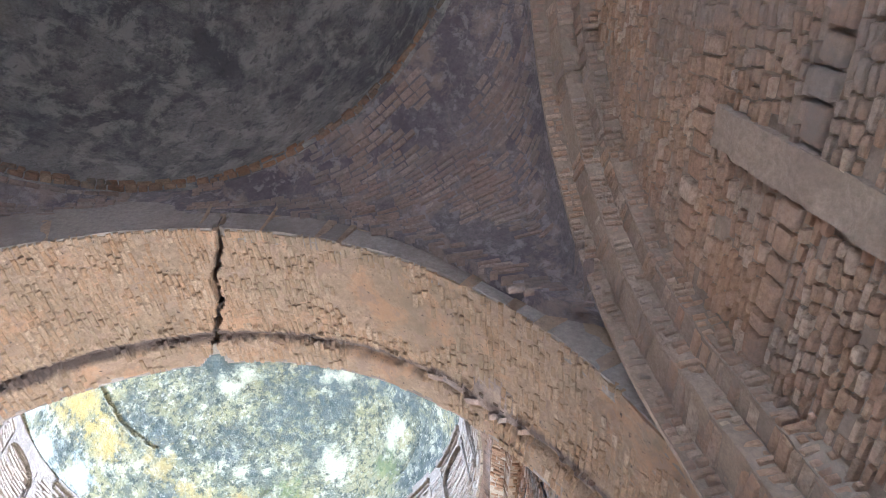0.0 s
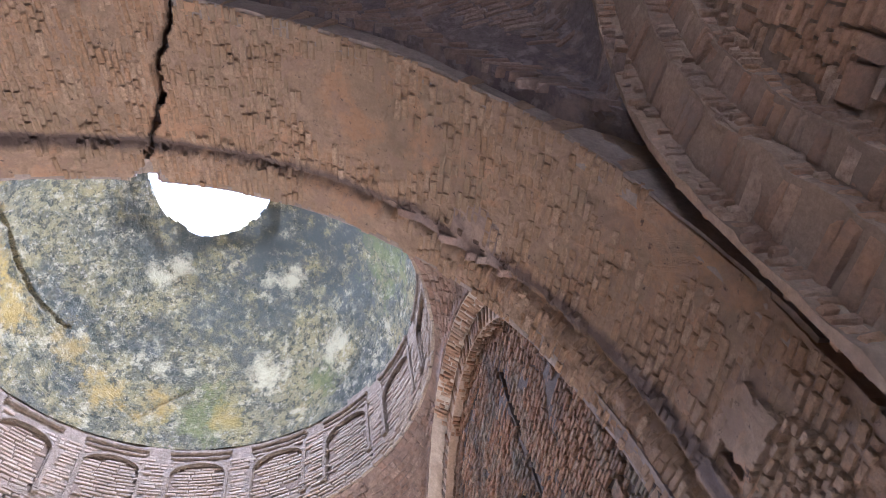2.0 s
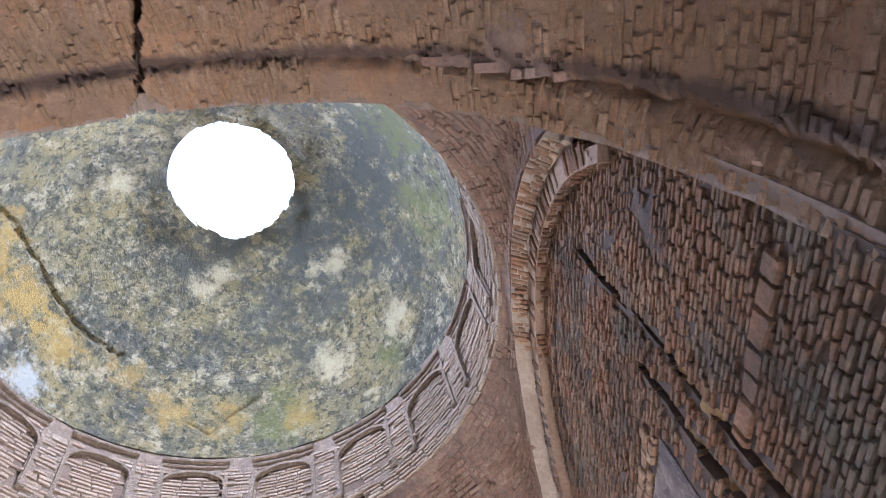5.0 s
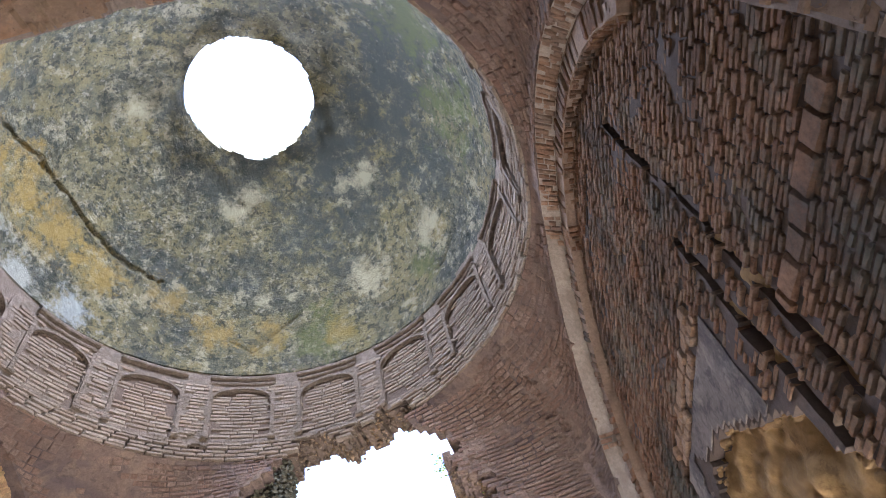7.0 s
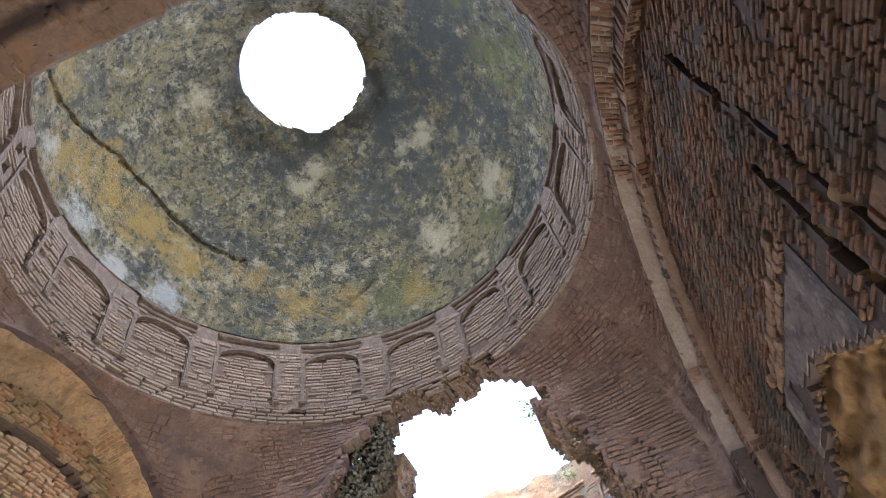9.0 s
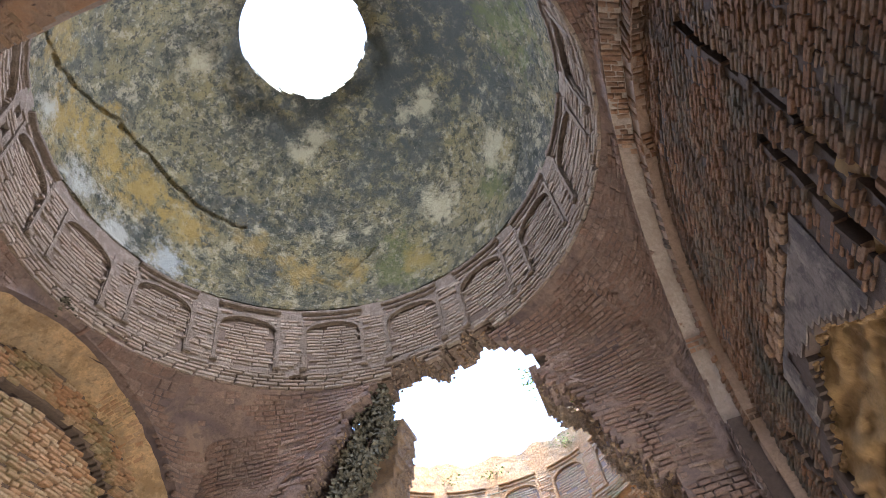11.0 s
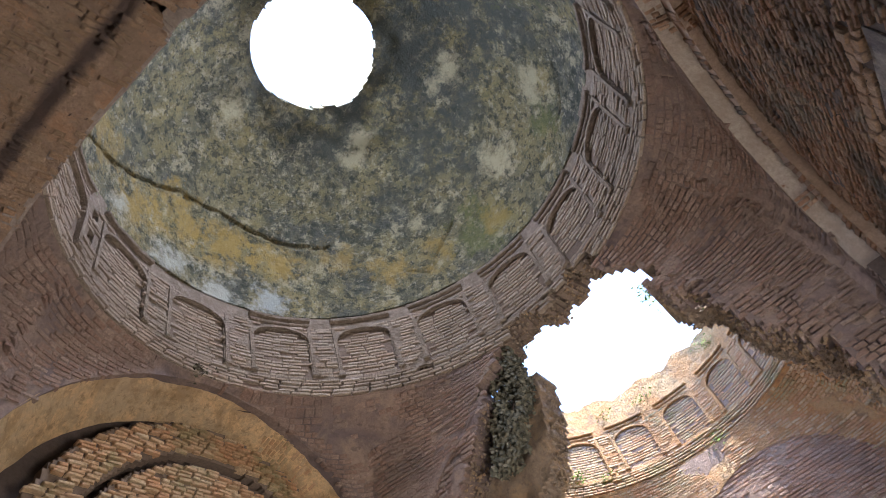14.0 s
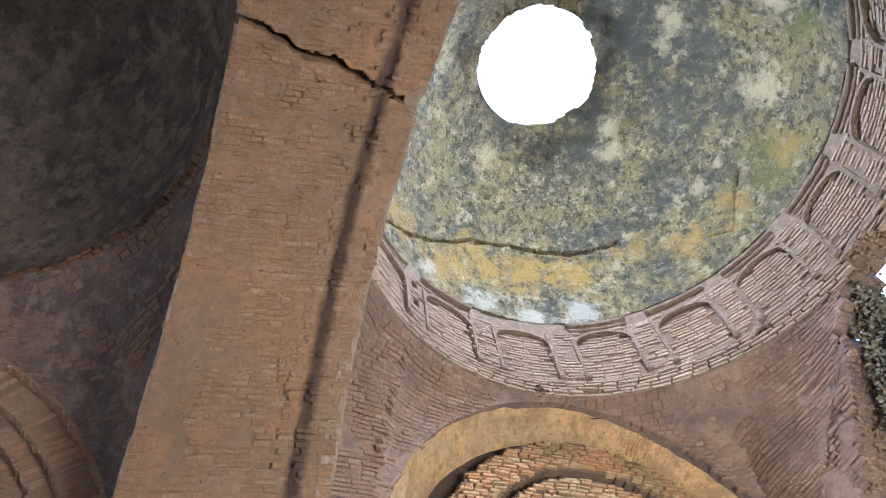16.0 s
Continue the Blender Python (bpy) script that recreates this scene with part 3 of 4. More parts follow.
structure(part("ground", gv, gf, GROUND), "dusty trodden earth floor and ground", "ground")

# ---- middle bay: drum, dome, pendentives ----
CRACK_MAIN = [(229, 7), (219, 13), (206, 20.5), (195, 27), (180, 29), (164, 27), (156, 26), (143, 26)]
CRACK_DROP = [(159, 26), (154, 18), (149, 16)]
CRACK_LOW = [(121, 13), (113, 8), (107, 15), (100, 20)]
CRACK_FOOT = [(113, 8), (116, 0)]
CRACK_EAST = [(55, 8), (46, 11), (40, 14), (31, 23), (20, 29.5)]
dome(0, 0, DOME_PLASTER, 0.94, "weathered plaster dome stained green and ochre, with an oculus", [(CRACK_MAIN, 0.62, 0.075), (CRACK_DROP, 0.6, 0.03), (CRACK_LOW, 0.7, 0.04), (CRACK_FOOT, 0.7, 0.04), (CRACK_EAST, 0.6, 0.035)])


PUTLOGS = [(165.5, 7.13, 0.9, 0.05), (147.0, 7.19, 0.8, 0.04), (124.5, 7.17, 0.8, 0.04), (172.0, 7.36, 0.7, 0.04), (188.0, 7.2, 0.8, 0.05),
           (207.0, 7.55, 0.9, 0.08), (207.0, 7.92, 0.9, 0.09), (216.0, 7.7, 0.9, 0.09), (216.0, 8.05, 0.9, 0.09), (225.0, 7.6, 0.8, 0.07), (20.0, 7.2, 0.8, 0.04)]


def gone_b(az, z):
    """Where the north side of the drum has broken out, and the holes left by scaffold timbers."""
    if any(abs(az - a - TURN) < w and abs(z - h) < t for a, h, w, t in PUTLOGS):
        return True
    d = az - 82
    return abs(d) < 14 + 50 * ragged(az * 0.05, z, 0.1, 1.5, 3) and z < 7.06 + 0.5 * ragged(az * 0.06, 0, 0.5, 3, 7) + 0.1


drum(0, 0, "brick drum with a frieze of blind arches and chipped plaster ledges", BRICK_GREY, FRIEZE_PLASTER, BRICK_GREY, gone_b, None, 10, 300, (-2.3, 1.9, 7.7))

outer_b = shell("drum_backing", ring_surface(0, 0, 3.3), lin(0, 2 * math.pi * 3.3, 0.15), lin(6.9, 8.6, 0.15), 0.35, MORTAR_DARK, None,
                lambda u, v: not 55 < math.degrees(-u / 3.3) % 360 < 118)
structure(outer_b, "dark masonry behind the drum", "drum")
ARCH_B = {"e": (0.03, 4.1, 2.70), "w": (0.50, 4.36, 2.57), "n": (0.1, 3.1, 3.42), "s": (0.2, 2.95, 3.45)}


def keep_pend_b(u, v):
    az = math.degrees(-u / R_RING) % 360
    return not (57 + 13 * v + 12 * ragged(v, 1.0, 0.1, 3, 1) < az < 113 - 13 * v + 25 * ragged(v, 2.0, 0.12, 3, 5))


pend_b, pend_b_surf = pendentive(0, 0, 3.05, 2.82, 2.8, ARCH_B, MAUVE_PLASTER, BRICK_MAUVE, keep_pend_b, 0.35, 3, "pendentive",
                                 "four sooty mauve plaster pendentives with worn brick courses")
course_bricks_pendentive(pend_b, pend_b_surf, BRICK_MAUVE, lambda u, v: keep_pend_b(u, v) and ragged(u * 0.8, v * 3, 1.0, 1.1, 9) > -0.55 + 0.25 * v, 40,
                         [(8, 82), (98, 172), (188, 262), (278, 352)], 75, (-2.4, 2.2, 6))

# ---- arch between the near bay and the middle bay ----
AB_Z = 2.95
AB_NEAR, AB_FAR = -4.02, -2.545


def ab_crack(y):
    """Where along x the crack over the crown runs."""
    return 0.29 - 0.22 * (y + 2.57) + 0.09 * noise.fractal(Vector((0, y * 3, 1)), 1, 2, 4)


def ab_section(k):
    """Centre, springing height and the two half-axes of the underside; k runs from the near edge (0) to the far one (1)."""
    return 0.113 + 0.15 * k, 2.96 - 0.12 * k, 3.106 - 0.075 * k, 3.25 + 0.19 * k


AB_TOTAL = 2 * AB_Z + math.pi * 3.2


def ab_place(k, a, out=0.0):
    """A place on the underside at the angle a, or out metres further from the centre."""
    cx, zc, rx, rz = ab_section(k)
    c, sn = math.cos(a), math.sin(a)
    x = cx + (rx + out) * c + (0.16 - 0.14 * k ** 3) * max(0.0, c) ** 5
    return x, zc + (rz + out) * sn


def ab_surf(u, v):
    y = AB_NEAR + u
    k = u / (AB_FAR - AB_NEAR)
    c, z = arch_curve(0.0, AB_Z, 3.2, AB_TOTAL - v)
    cove = 0.055 * math.exp(-((y + 2.87) / 0.05) ** 2)
    y += 0.15 * (1 - k) * max(0.0, c / 3.2) ** 6
    if z <= AB_Z:
        x, zs = ab_place(k, 0.0 if c > 0 else math.pi, cove)
        z = z / AB_Z * zs
    else:
        x, z = ab_place(k, math.atan2(z - AB_Z, c), cove)
    return (x, y + (0.039 - 0.022 * k) * x, z)


def ab_clear(u, v):
    x, y, z = ab_surf(u, v)
    if x > 2 and -3.07 < y < -2.97 and 2.95 < z < 3.13:
        return False
    if u > 1.445 + ragged(v, 0, 0.05, 4, 6) or u < 0.02 + ragged(v, 3, 0.03, 5, 6):
        return False
    return z < 5 or abs(x - ab_crack(y)) > 0.035 + max(0.0, y + 2.75) * 0.45 + 0.03 * noise.noise(Vector((0, y * 6, 2)))


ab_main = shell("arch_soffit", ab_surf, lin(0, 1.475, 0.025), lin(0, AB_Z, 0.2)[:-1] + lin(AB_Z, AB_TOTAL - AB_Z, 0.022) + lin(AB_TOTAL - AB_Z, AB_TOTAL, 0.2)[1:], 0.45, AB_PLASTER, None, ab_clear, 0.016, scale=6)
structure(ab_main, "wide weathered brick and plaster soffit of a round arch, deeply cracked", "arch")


def ab_bare(u, v):
    x, y, z = ab_surf(u, v)
    bare = ragged(x * 0.6, y, 1.0, 1.4, 4) + 0.9 * max(0, -3.62 - y) + 0.25 * max(0, 4.0 - z) + 0.3 * max(0, y + 2.75)
    return ab_clear(u, v) and bare > -0.28


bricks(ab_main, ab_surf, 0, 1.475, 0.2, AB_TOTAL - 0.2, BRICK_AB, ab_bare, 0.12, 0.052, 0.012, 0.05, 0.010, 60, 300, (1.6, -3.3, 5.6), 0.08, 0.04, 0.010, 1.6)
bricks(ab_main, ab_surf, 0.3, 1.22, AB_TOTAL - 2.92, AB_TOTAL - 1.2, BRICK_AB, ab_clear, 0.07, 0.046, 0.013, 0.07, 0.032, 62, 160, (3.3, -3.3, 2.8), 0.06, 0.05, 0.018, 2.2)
for v0, v1, u0, u1 in ((AB_TOTAL - 3.2, AB_TOTAL - 2.94, 0.42, 0.83), (AB_TOTAL - 3.22, AB_TOTAL - 2.92, 0.94, 1.18)):
    shell("plaster_patch", lambda u, v: tuple(np.array(ab_surf(u, v)) - np.array((0.03, 0, 0))), lin(u0, u1, 0.015), lin(v0, v1, 0.015), 0.03, AB_PLASTER, ab_main, (lambda u, v, u0=u0, u1=u1, v0=v0, v1=v1: max(abs(2 * (u - u0) / (u1 - u0) - 1), abs(2 * (v - v0) / (v1 - v0) - 1)) < 0.86 + ragged(u, v, 0.25, 9, 2)), 0.025, "smooth pale plaster patch beside a beam socket", 6)
for k, sgn in ((0.0, 1), (1.0, -1)):
    # flat face of the arch towards each bay
    r_in = 3.2

    def ring_face(u, v, k=k, r_in=r_in, sgn=sgn):
        a = math.pi - u / r_in if sgn > 0 else u / r_in
        x, z = ab_place(k, a, v + 0.01)
        lean = 0.15 * (1 - k) * max(0.0, math.cos(a)) ** 6
        return (x, (AB_NEAR if sgn > 0 else AB_FAR) + lean + (0.039 - 0.022 * k) * x, z)
    ob = shell("arch_face", ring_face, lin(0, math.pi * r_in, 0.03), lin(0, 0.46 if sgn < 0 else 0.85, 0.03), 0.12, GREY_PLASTER, None, (lambda u, v, k=k, ring_face=ring_face: v > (0.42 if k < 0.5 else 0.16) or abs(ring_face(u, v)[0] - ab_crack(-4.0 if k < 0.5 else -2.55) - 0.12 * ragged(v, 0, 1.0, 4, 6)) > (0.03 if k < 0.5 else 0.11)), 0.014)
    structure(ob, "grey plastered face of the round arch", "arch")

# ---- solid masonry over and beside the south arch ----


def block(name, x0, x1, y0, y1, z0, z1, label, category):
    v = [(x, y, z) for z in (z0, z1) for y in (y0, y1) for x in (x0, x1)]
    f = [(0, 2, 3, 1), (4, 5, 7, 6), (0, 1, 5, 4), (1, 3, 7, 5), (3, 2, 6, 7), (2, 0, 4, 6)]
    return structure(part(name, v, f, MORTAR_WARM, smooth=False), label, category)


block("wall_over_arch", -4.1, 4.1, -3.98, -3.08, 7.02, 7.3, "masonry fill above the cracked arch", "wall")
block("pier_south_east", 3.6, 4.1, -4.0, -2.4, 0.0, 7.0, "masonry pier beside the cracked arch", "pier")
block("pier_south_west", -4.1, -3.6, -4.0, -2.4, 0.0, 7.0, "masonry pier beside the cracked arch", "pier")

# ---- east wall of the middle bay ----


def side_arch(side, x_face, c, zc, orders, wall_x, band_mat, band_label, seed, stands=lambda p: True):
    """A blind side arch: orders of (radius at the front, radius at the back, depth), then the lunette wall."""
    x = x_face
    obs = []
    last = None
    for k, (ra, rb, depth) in enumerate(orders):
        if side > 0:
            surf, d, total = soffit_x(c, zc, ra, rb, x, x + depth)
        else:
            surf, d, total = soffit_x(c, zc, rb, ra, x - depth, x)
        mat = band_mat if k == 0 else MORTAR_WARM
        ob = shell("arch_order", surf, lin(0, d, 0.05), lin(0, total, 0.06), 0.12, mat, None, lambda u, v, surf=surf: stands(surf(u, v)), 0.02, scale=4)
        structure(ob, band_label if k == 0 else "stepped inner order of a blind arch", "arch")
        obs.append((ob, surf, d, total))
        if last is not None and last > ra:
            # step face between two orders
            def face(u, v, x=x, last=last, ra=ra):
                a = u / last
                if side < 0:
                    a = math.pi - a
                r = ra + v
                return (x, c + r * math.cos(a) , zc + r * math.sin(a))
            fo = shell("arch_step", face, lin(0, math.pi * last, 0.06), lin(0, last - ra, 0.05), 0.1, MORTAR_WARM, ob, lambda u, v, face=face: stands(face(u, v)), 0.012, scale=5)
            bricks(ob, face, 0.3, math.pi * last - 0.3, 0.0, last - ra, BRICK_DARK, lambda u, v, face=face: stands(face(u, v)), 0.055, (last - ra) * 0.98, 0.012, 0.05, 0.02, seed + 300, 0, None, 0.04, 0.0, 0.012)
        last = rb
        x += side * depth
    return obs, last


east_orders, east_r = side_arch(1, 3.05, 0.03, 4.1, [(2.67, 2.56, 0.15), (2.36, 2.34, 0.11)], 3.3, BAND_PLASTER, "pale plastered band round a blind arch", 1, lambda p: p[1] > -2.12 + ragged(p[2], 0, 0.12, 3, 2))


def in_cave(y, z):
    top = 3.93 - 0.65 * max(0, (0.2 - y)) ** 0.8 - 0.45 * max(0, y - 0.7) + 0.09 * noise.noise(Vector((y * 2.5, 0, 4))) + 0.05 * noise.noise(Vector((y * 7, 3, 4)))
    return -0.75 + 0.12 * noise.noise(Vector((0, z * 2, 8))) < y < 1.5 + 0.12 * noise.noise(Vector((1, z * 2, 9))) and z < top and z > 2.45


# unseen doorway, assumed low in the east wall to let light reach the west
def in_assumed_door(y, z):
    return -1.0 < y < 1.7 and z < 2.4


SLOTS = [(-1.165, 0.034, 2.9, 5.72), (-0.84, 0.05, 2.8, 4.58)]


def in_slot(y, z, pad=0.0):
    # sloping gap before the dark core, standing in for the arch reveal's shadow
    if abs(y - 1.55 - 0.37 * (z - 3.0)) < 0.065 + pad and 2.6 < z < 4.2:
        return True
    if -0.72 < y < 1.7 and z > 4.7 and abs(math.hypot(y - 0.03, z - 4.1) - 2.06) < 0.022 + pad * 0.5:
        return True
    return any(abs(y - c - 0.03 * noise.noise(Vector((z, c, 0)))) < w + pad and z0 < z < z1 for c, w, z0, z1 in SLOTS)


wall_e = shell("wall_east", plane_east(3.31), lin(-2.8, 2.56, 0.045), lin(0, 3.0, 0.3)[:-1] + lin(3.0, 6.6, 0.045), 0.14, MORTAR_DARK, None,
               lambda u, v: not in_cave(-u, v) and not in_slot(-u, v) and not in_assumed_door(-u, v), 0.02)
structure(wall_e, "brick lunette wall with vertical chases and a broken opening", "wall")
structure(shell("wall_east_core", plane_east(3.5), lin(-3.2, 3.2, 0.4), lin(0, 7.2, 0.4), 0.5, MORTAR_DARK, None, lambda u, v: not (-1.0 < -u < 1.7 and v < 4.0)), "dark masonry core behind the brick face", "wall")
cave = shell("earth_breach", lambda u, v: (3.36 + 0.05 * noise.fractal(Vector((1.0, u * 5, v * 5)), 1, 2, 4) - 0.05 * abs(noise.noise(Vector((2.0, u * 2.2, v * 4)))) + 0.12 * math.sin(math.pi * min(1, max(0, (u + 1.9) / 3.2))) * math.sin(math.pi * min(1, v / 4.4)) ** 0.7, -u, v), lin(-1.9, 1.2, 0.025), lin(2.4, 4.15, 0.025), 0.2, EARTH, None, None, 0.06, scale=3.5)
structure(cave, "raw ochre earth and rubble in a broken wall", "rubble")
grey_zone = lambda y, z: -0.55 < y < 1.25 and 3.4 < z < 4.24
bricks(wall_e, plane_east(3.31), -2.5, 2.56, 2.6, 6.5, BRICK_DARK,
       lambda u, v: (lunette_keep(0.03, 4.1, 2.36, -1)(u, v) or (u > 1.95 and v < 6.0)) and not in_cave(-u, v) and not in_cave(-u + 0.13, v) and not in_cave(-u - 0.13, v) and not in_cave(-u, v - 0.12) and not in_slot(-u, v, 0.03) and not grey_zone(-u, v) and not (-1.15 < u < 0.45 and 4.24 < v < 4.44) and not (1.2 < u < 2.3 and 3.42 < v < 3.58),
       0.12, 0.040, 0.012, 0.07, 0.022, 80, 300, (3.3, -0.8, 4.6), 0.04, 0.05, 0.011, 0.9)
ob = shell("plaster_patch", plane_east(3.296), lin(-1.22, 0.5, 0.05), lin(3.4, 4.22, 0.05), 0.012, SOOT_PLASTER, wall_e, lambda u, v: not in_cave(-u, v - 0.04) and not in_cave(-u - 0.05, v) and ragged(u, v, 0.3, 2, 3) > -0.12, 0.012)
clods = []
rng_c = np.random.RandomState(5)
for y in np.arange(-0.95, 1.7, 0.01):
    for z in np.arange(2.5, 3.95, 0.01):
        edge = in_cave(y, z) != in_cave(y + 0.01, z) or in_cave(y, z) != in_cave(y, z + 0.01)
        if edge and rng_c.rand() < 0.85:
            clods.append(((3.39 + rng_c.uniform(-0.04, 0.06), y + rng_c.uniform(-0.03, 0.03), z + rng_c.uniform(-0.03, 0.03)), rng_c.uniform(0.01, 0.03)))
        elif in_cave(y, z) and rng_c.rand() < 0.02:
            clods.append(((3.50 + rng_c.uniform(-0.02, 0.06), y, z), rng_c.uniform(0.01, 0.025)))
clod_mesh("earth_clods", clods, RUBBLE, cave, 7)

bricks(wall_e, plane_east(3.31), -1.15, 0.45, 4.24, 4.44, BRICK_AB, None, 0.11, 0.1, 0.016, 0.1, 0.03, 84, 40, (3.3, 0, 4.2), 0.1, 0.0, 0.02)
bricks(wall_e, plane_east(3.31), 1.2, 2.3, 3.42, 3.58, BRICK_DARK, None, 0.2, 0.14, 0.016, 0.1, 0.035, 85, 20, (3.3, -1.7, 3.4), 0.05, 0.0, 0.015)
for k, (ob, surf, d, total) in enumerate(east_orders):
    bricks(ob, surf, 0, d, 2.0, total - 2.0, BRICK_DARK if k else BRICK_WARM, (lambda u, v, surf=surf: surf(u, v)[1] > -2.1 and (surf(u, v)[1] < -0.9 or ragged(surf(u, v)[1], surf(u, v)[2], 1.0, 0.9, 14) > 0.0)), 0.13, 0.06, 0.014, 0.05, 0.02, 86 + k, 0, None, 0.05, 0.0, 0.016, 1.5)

# ---- west wall of the middle bay ----
WC, WZ = 0.55, 4.43
west_orders, west_r = side_arch(-1, -3.05, WC, WZ, [(2.58, 2.27, 0.5)], -3.6, GOLD_LIT_PLASTER, "ochre plastered soffit of a blind arch, golden light put into its colour", 2)
wall_w = shell("wall_west", plane_west(-3.62), lin(-2.9, 3.3, 0.1), lin(0, 6.9, 0.1), 0.5, MORTAR_DARK, None, None, 0.02)
structure(wall_w, "ochre brick lunette wall with two dark arched grooves", "wall")


def west_r(u, v):
    return math.hypot(u - 0.68, max(v - 4.58, 0.0)) + ragged(u, v, 0.02, 4, 3)


for name, x, r0, r1, sd, n in (("brick_ring", -3.42, 1.68, 2.08, 90, 150), ("lunette_field", -3.46, 0.0, 1.59, 91, 300)):
    fo = shell(name, plane_west(x - 0.02), lin(-1.8, 3.0, 0.04), lin(0.0, 3.0, 0.3)[:-1] + lin(3.0, 6.8, 0.04), 0.12, MORTAR_MID, wall_w, lambda u, v, r0=r0, r1=r1: r0 < west_r(u, v) < r1, 0.02)
    bricks(wall_w, plane_west(x), -1.8, 3.0, 2.8, 6.8, BRICK_OCHRE, lambda u, v, r0=r0, r1=r1: r0 + 0.03 < west_r(u, v) < r1 - 0.03 and not (-1.62 < u < -1.5 and 5.3 < v < 5.9),
           0.16, 0.052, 0.016, 0.09, 0.03, sd, n, (-3.45, 0.6, 6.2), 0.04, 0.05, 0.02)
for ob, surf, d, total in west_orders:
    bricks(ob, surf, 0, d, 3.5, total - 3.5, BRICK_OCHRE, lambda u, v: ragged(surf(u, v)[1], u, 1.0, 0.9, 4) > 0.3, 0.12, 0.055, 0.014, 0.05, 0.008, 92, 0, None, 0.05, 0.0, 0.014)

# ---- spandrels beside the east arch ----
def keep_spandrel(u, v):
    y = -u
    r = math.hypot(y - 0.03, max(v - 4.1, 0.0)) if v > 4.1 else abs(y - 0.03)
    return r > 2.68 + ragged(y, v, 0.02, 5, 1) and y > -2.12


spandrel = shell("spandrel", plane_east(3.09), lin(-2.9, 3.0, 0.06), lin(0, 5.7, 0.06), 0.15, MORTAR_WARM, None, keep_spandrel, 0.02)
structure(spandrel, "brick spandrels beside a blind arch", "wall")
bricks(spandrel, plane_east(3.09), -2.9, 3.0, 2.0, 5.7, BRICK_WARM, keep_spandrel, 0.12, 0.058, proud=0.02, rough=0.016, messy=1.5, seed=205)

# ---- corner piers below the pendentives ----
for x, surf in ((3.06, plane_east(3.06)), (-3.06, plane_west(-3.06))):
    for y0, y1 in ((2.5, 2.95),):
        u0, u1 = (-y1, -y0) if x > 0 else (y0, y1)
        pier = shell("pier", surf, lin(u0, u1, 0.1), lin(0, 4.7, 0.1), 0.3, MORTAR_DARK, None, None, 0.02)
        structure(pier, "brick corner pier below a pendentive", "pier")
        bricks(pier, surf, u0, u1, 2.2, 4.7, BRICK_MAUVE, None, 0.11, 0.055, proud=0.014, rough=0.016, messy=1.6, seed=210)

# ---- broken north arch ----
BREAK_X = (-3.0, -1.2, -0.8, -0.61, -0.44, -0.2, 1.0, 1.2, 1.6, 1.85, 2.0, 2.2, 2.5, 3.0)
BREAK_R = (2.20, 2.20, 2.40, 2.80, 3.40, 4.1, 4.1, 3.6, 3.36, 3.25, 2.85, 2.72, 2.73, 3.0)


def keep_north(u, v):
    r = math.hypot(u, max(v - 3.1, 0)) if v > 3.1 else abs(u)
    return np.interp(u, BREAK_X, BREAK_R) + ragged(u, v, 0.16, 2.8, 2) < r < 3.5


def keep_north_front(u, v):
    return keep_north(u, v) and (u > 0 or u < -0.95 - 0.8 * max(0.0, 6.46 - v) + ragged(v, 0, 0.12, 3, 8))


wall_n = shell("wall_north", plane_north(2.84), lin(-3.3, 3.3, 0.05), lin(0, 6.95, 0.06), 0.5, MAUVE_PLASTER, None, keep_north_front, 0.05, scale=3)
rear_n = shell("wall_north_core", plane_north(3.36), lin(-3.3, 3.3, 0.05), lin(0, 6.95, 0.06), 0.52, CORE_RUBBLE, None, keep_north, 0.08, scale=3)
structure(rear_n, "broken rubble core of the collapsed arch", "wall")
structure(wall_n, "broken brick arch with a collapsed crown", "wall")
bricks(wall_n, plane_north(2.84), -3.3, 3.3, 2.4, 6.9, BRICK_MAUVE, lambda u, v: keep_north_front(u, v) and ragged(u, v, 1, 1.1, 3) > -0.55, 0.16, 0.062, proud=0.015, rough=0.016, seed=97, singles=120, centre=(1.9, 2.84, 5))

# rubble along the broken edges
lumps = []
rng_n = np.random.RandomState(9)
for u in np.arange(-2.4, 2.6, 0.02):
    for v in np.arange(3.6, 6.9, 0.02):
        for keep, y0, y1 in ((keep_north_front, 2.86, 3.36), (keep_north, 3.4, 3.86)):
            if keep(u, v) != keep(u + 0.02, v) or keep(u, v) != keep(u, v + 0.02):
                if math.hypot(u, max(v - 3.1, 0)) < 3.4:
                    for i in range(4):
                        lumps.append(((u + rng_n.uniform(-0.05, 0.05), rng_n.uniform(y0, y1), v + rng_n.uniform(-0.05, 0.05)), rng_n.uniform(0.008, 0.024)))
for az in np.arange(20.0, 160.0, 0.4):
    for z in np.arange(Z_RING, 8.3, 0.02):
        if gone_b(az, z) != gone_b(az + 0.4, z) or gone_b(az, z) != gone_b(az, z + 0.02):
            for i in range(3):
                a, r = radians(az + rng_n.uniform(-0.8, 0.8)), rng_n.uniform(3.02, 3.5)
                lumps.append(((r * math.cos(a), r * math.sin(a), z + rng_n.uniform(-0.05, 0.03)), rng_n.uniform(0.008, 0.024)))
clod_mesh("rubble_edge", lumps, CORE_RUBBLE, wall_n, 11)

# ---- far bay: open to the sky ----
YC = 6.8


def top_c(az):
    return 8.95 + 0.3 * noise.fractal(Vector((math.cos(radians(az)) * 2, math.sin(radians(az)) * 2, 5)), 1, 2, 4) - (0.7 if 255 < az < 285 else 0)


def gone_c(az, z):
    d = (az - 270 + 180) % 360 - 180
    return abs(d) < 40 + 60 * ragged(az * 0.05, z, 0.1, 1.5, 13)


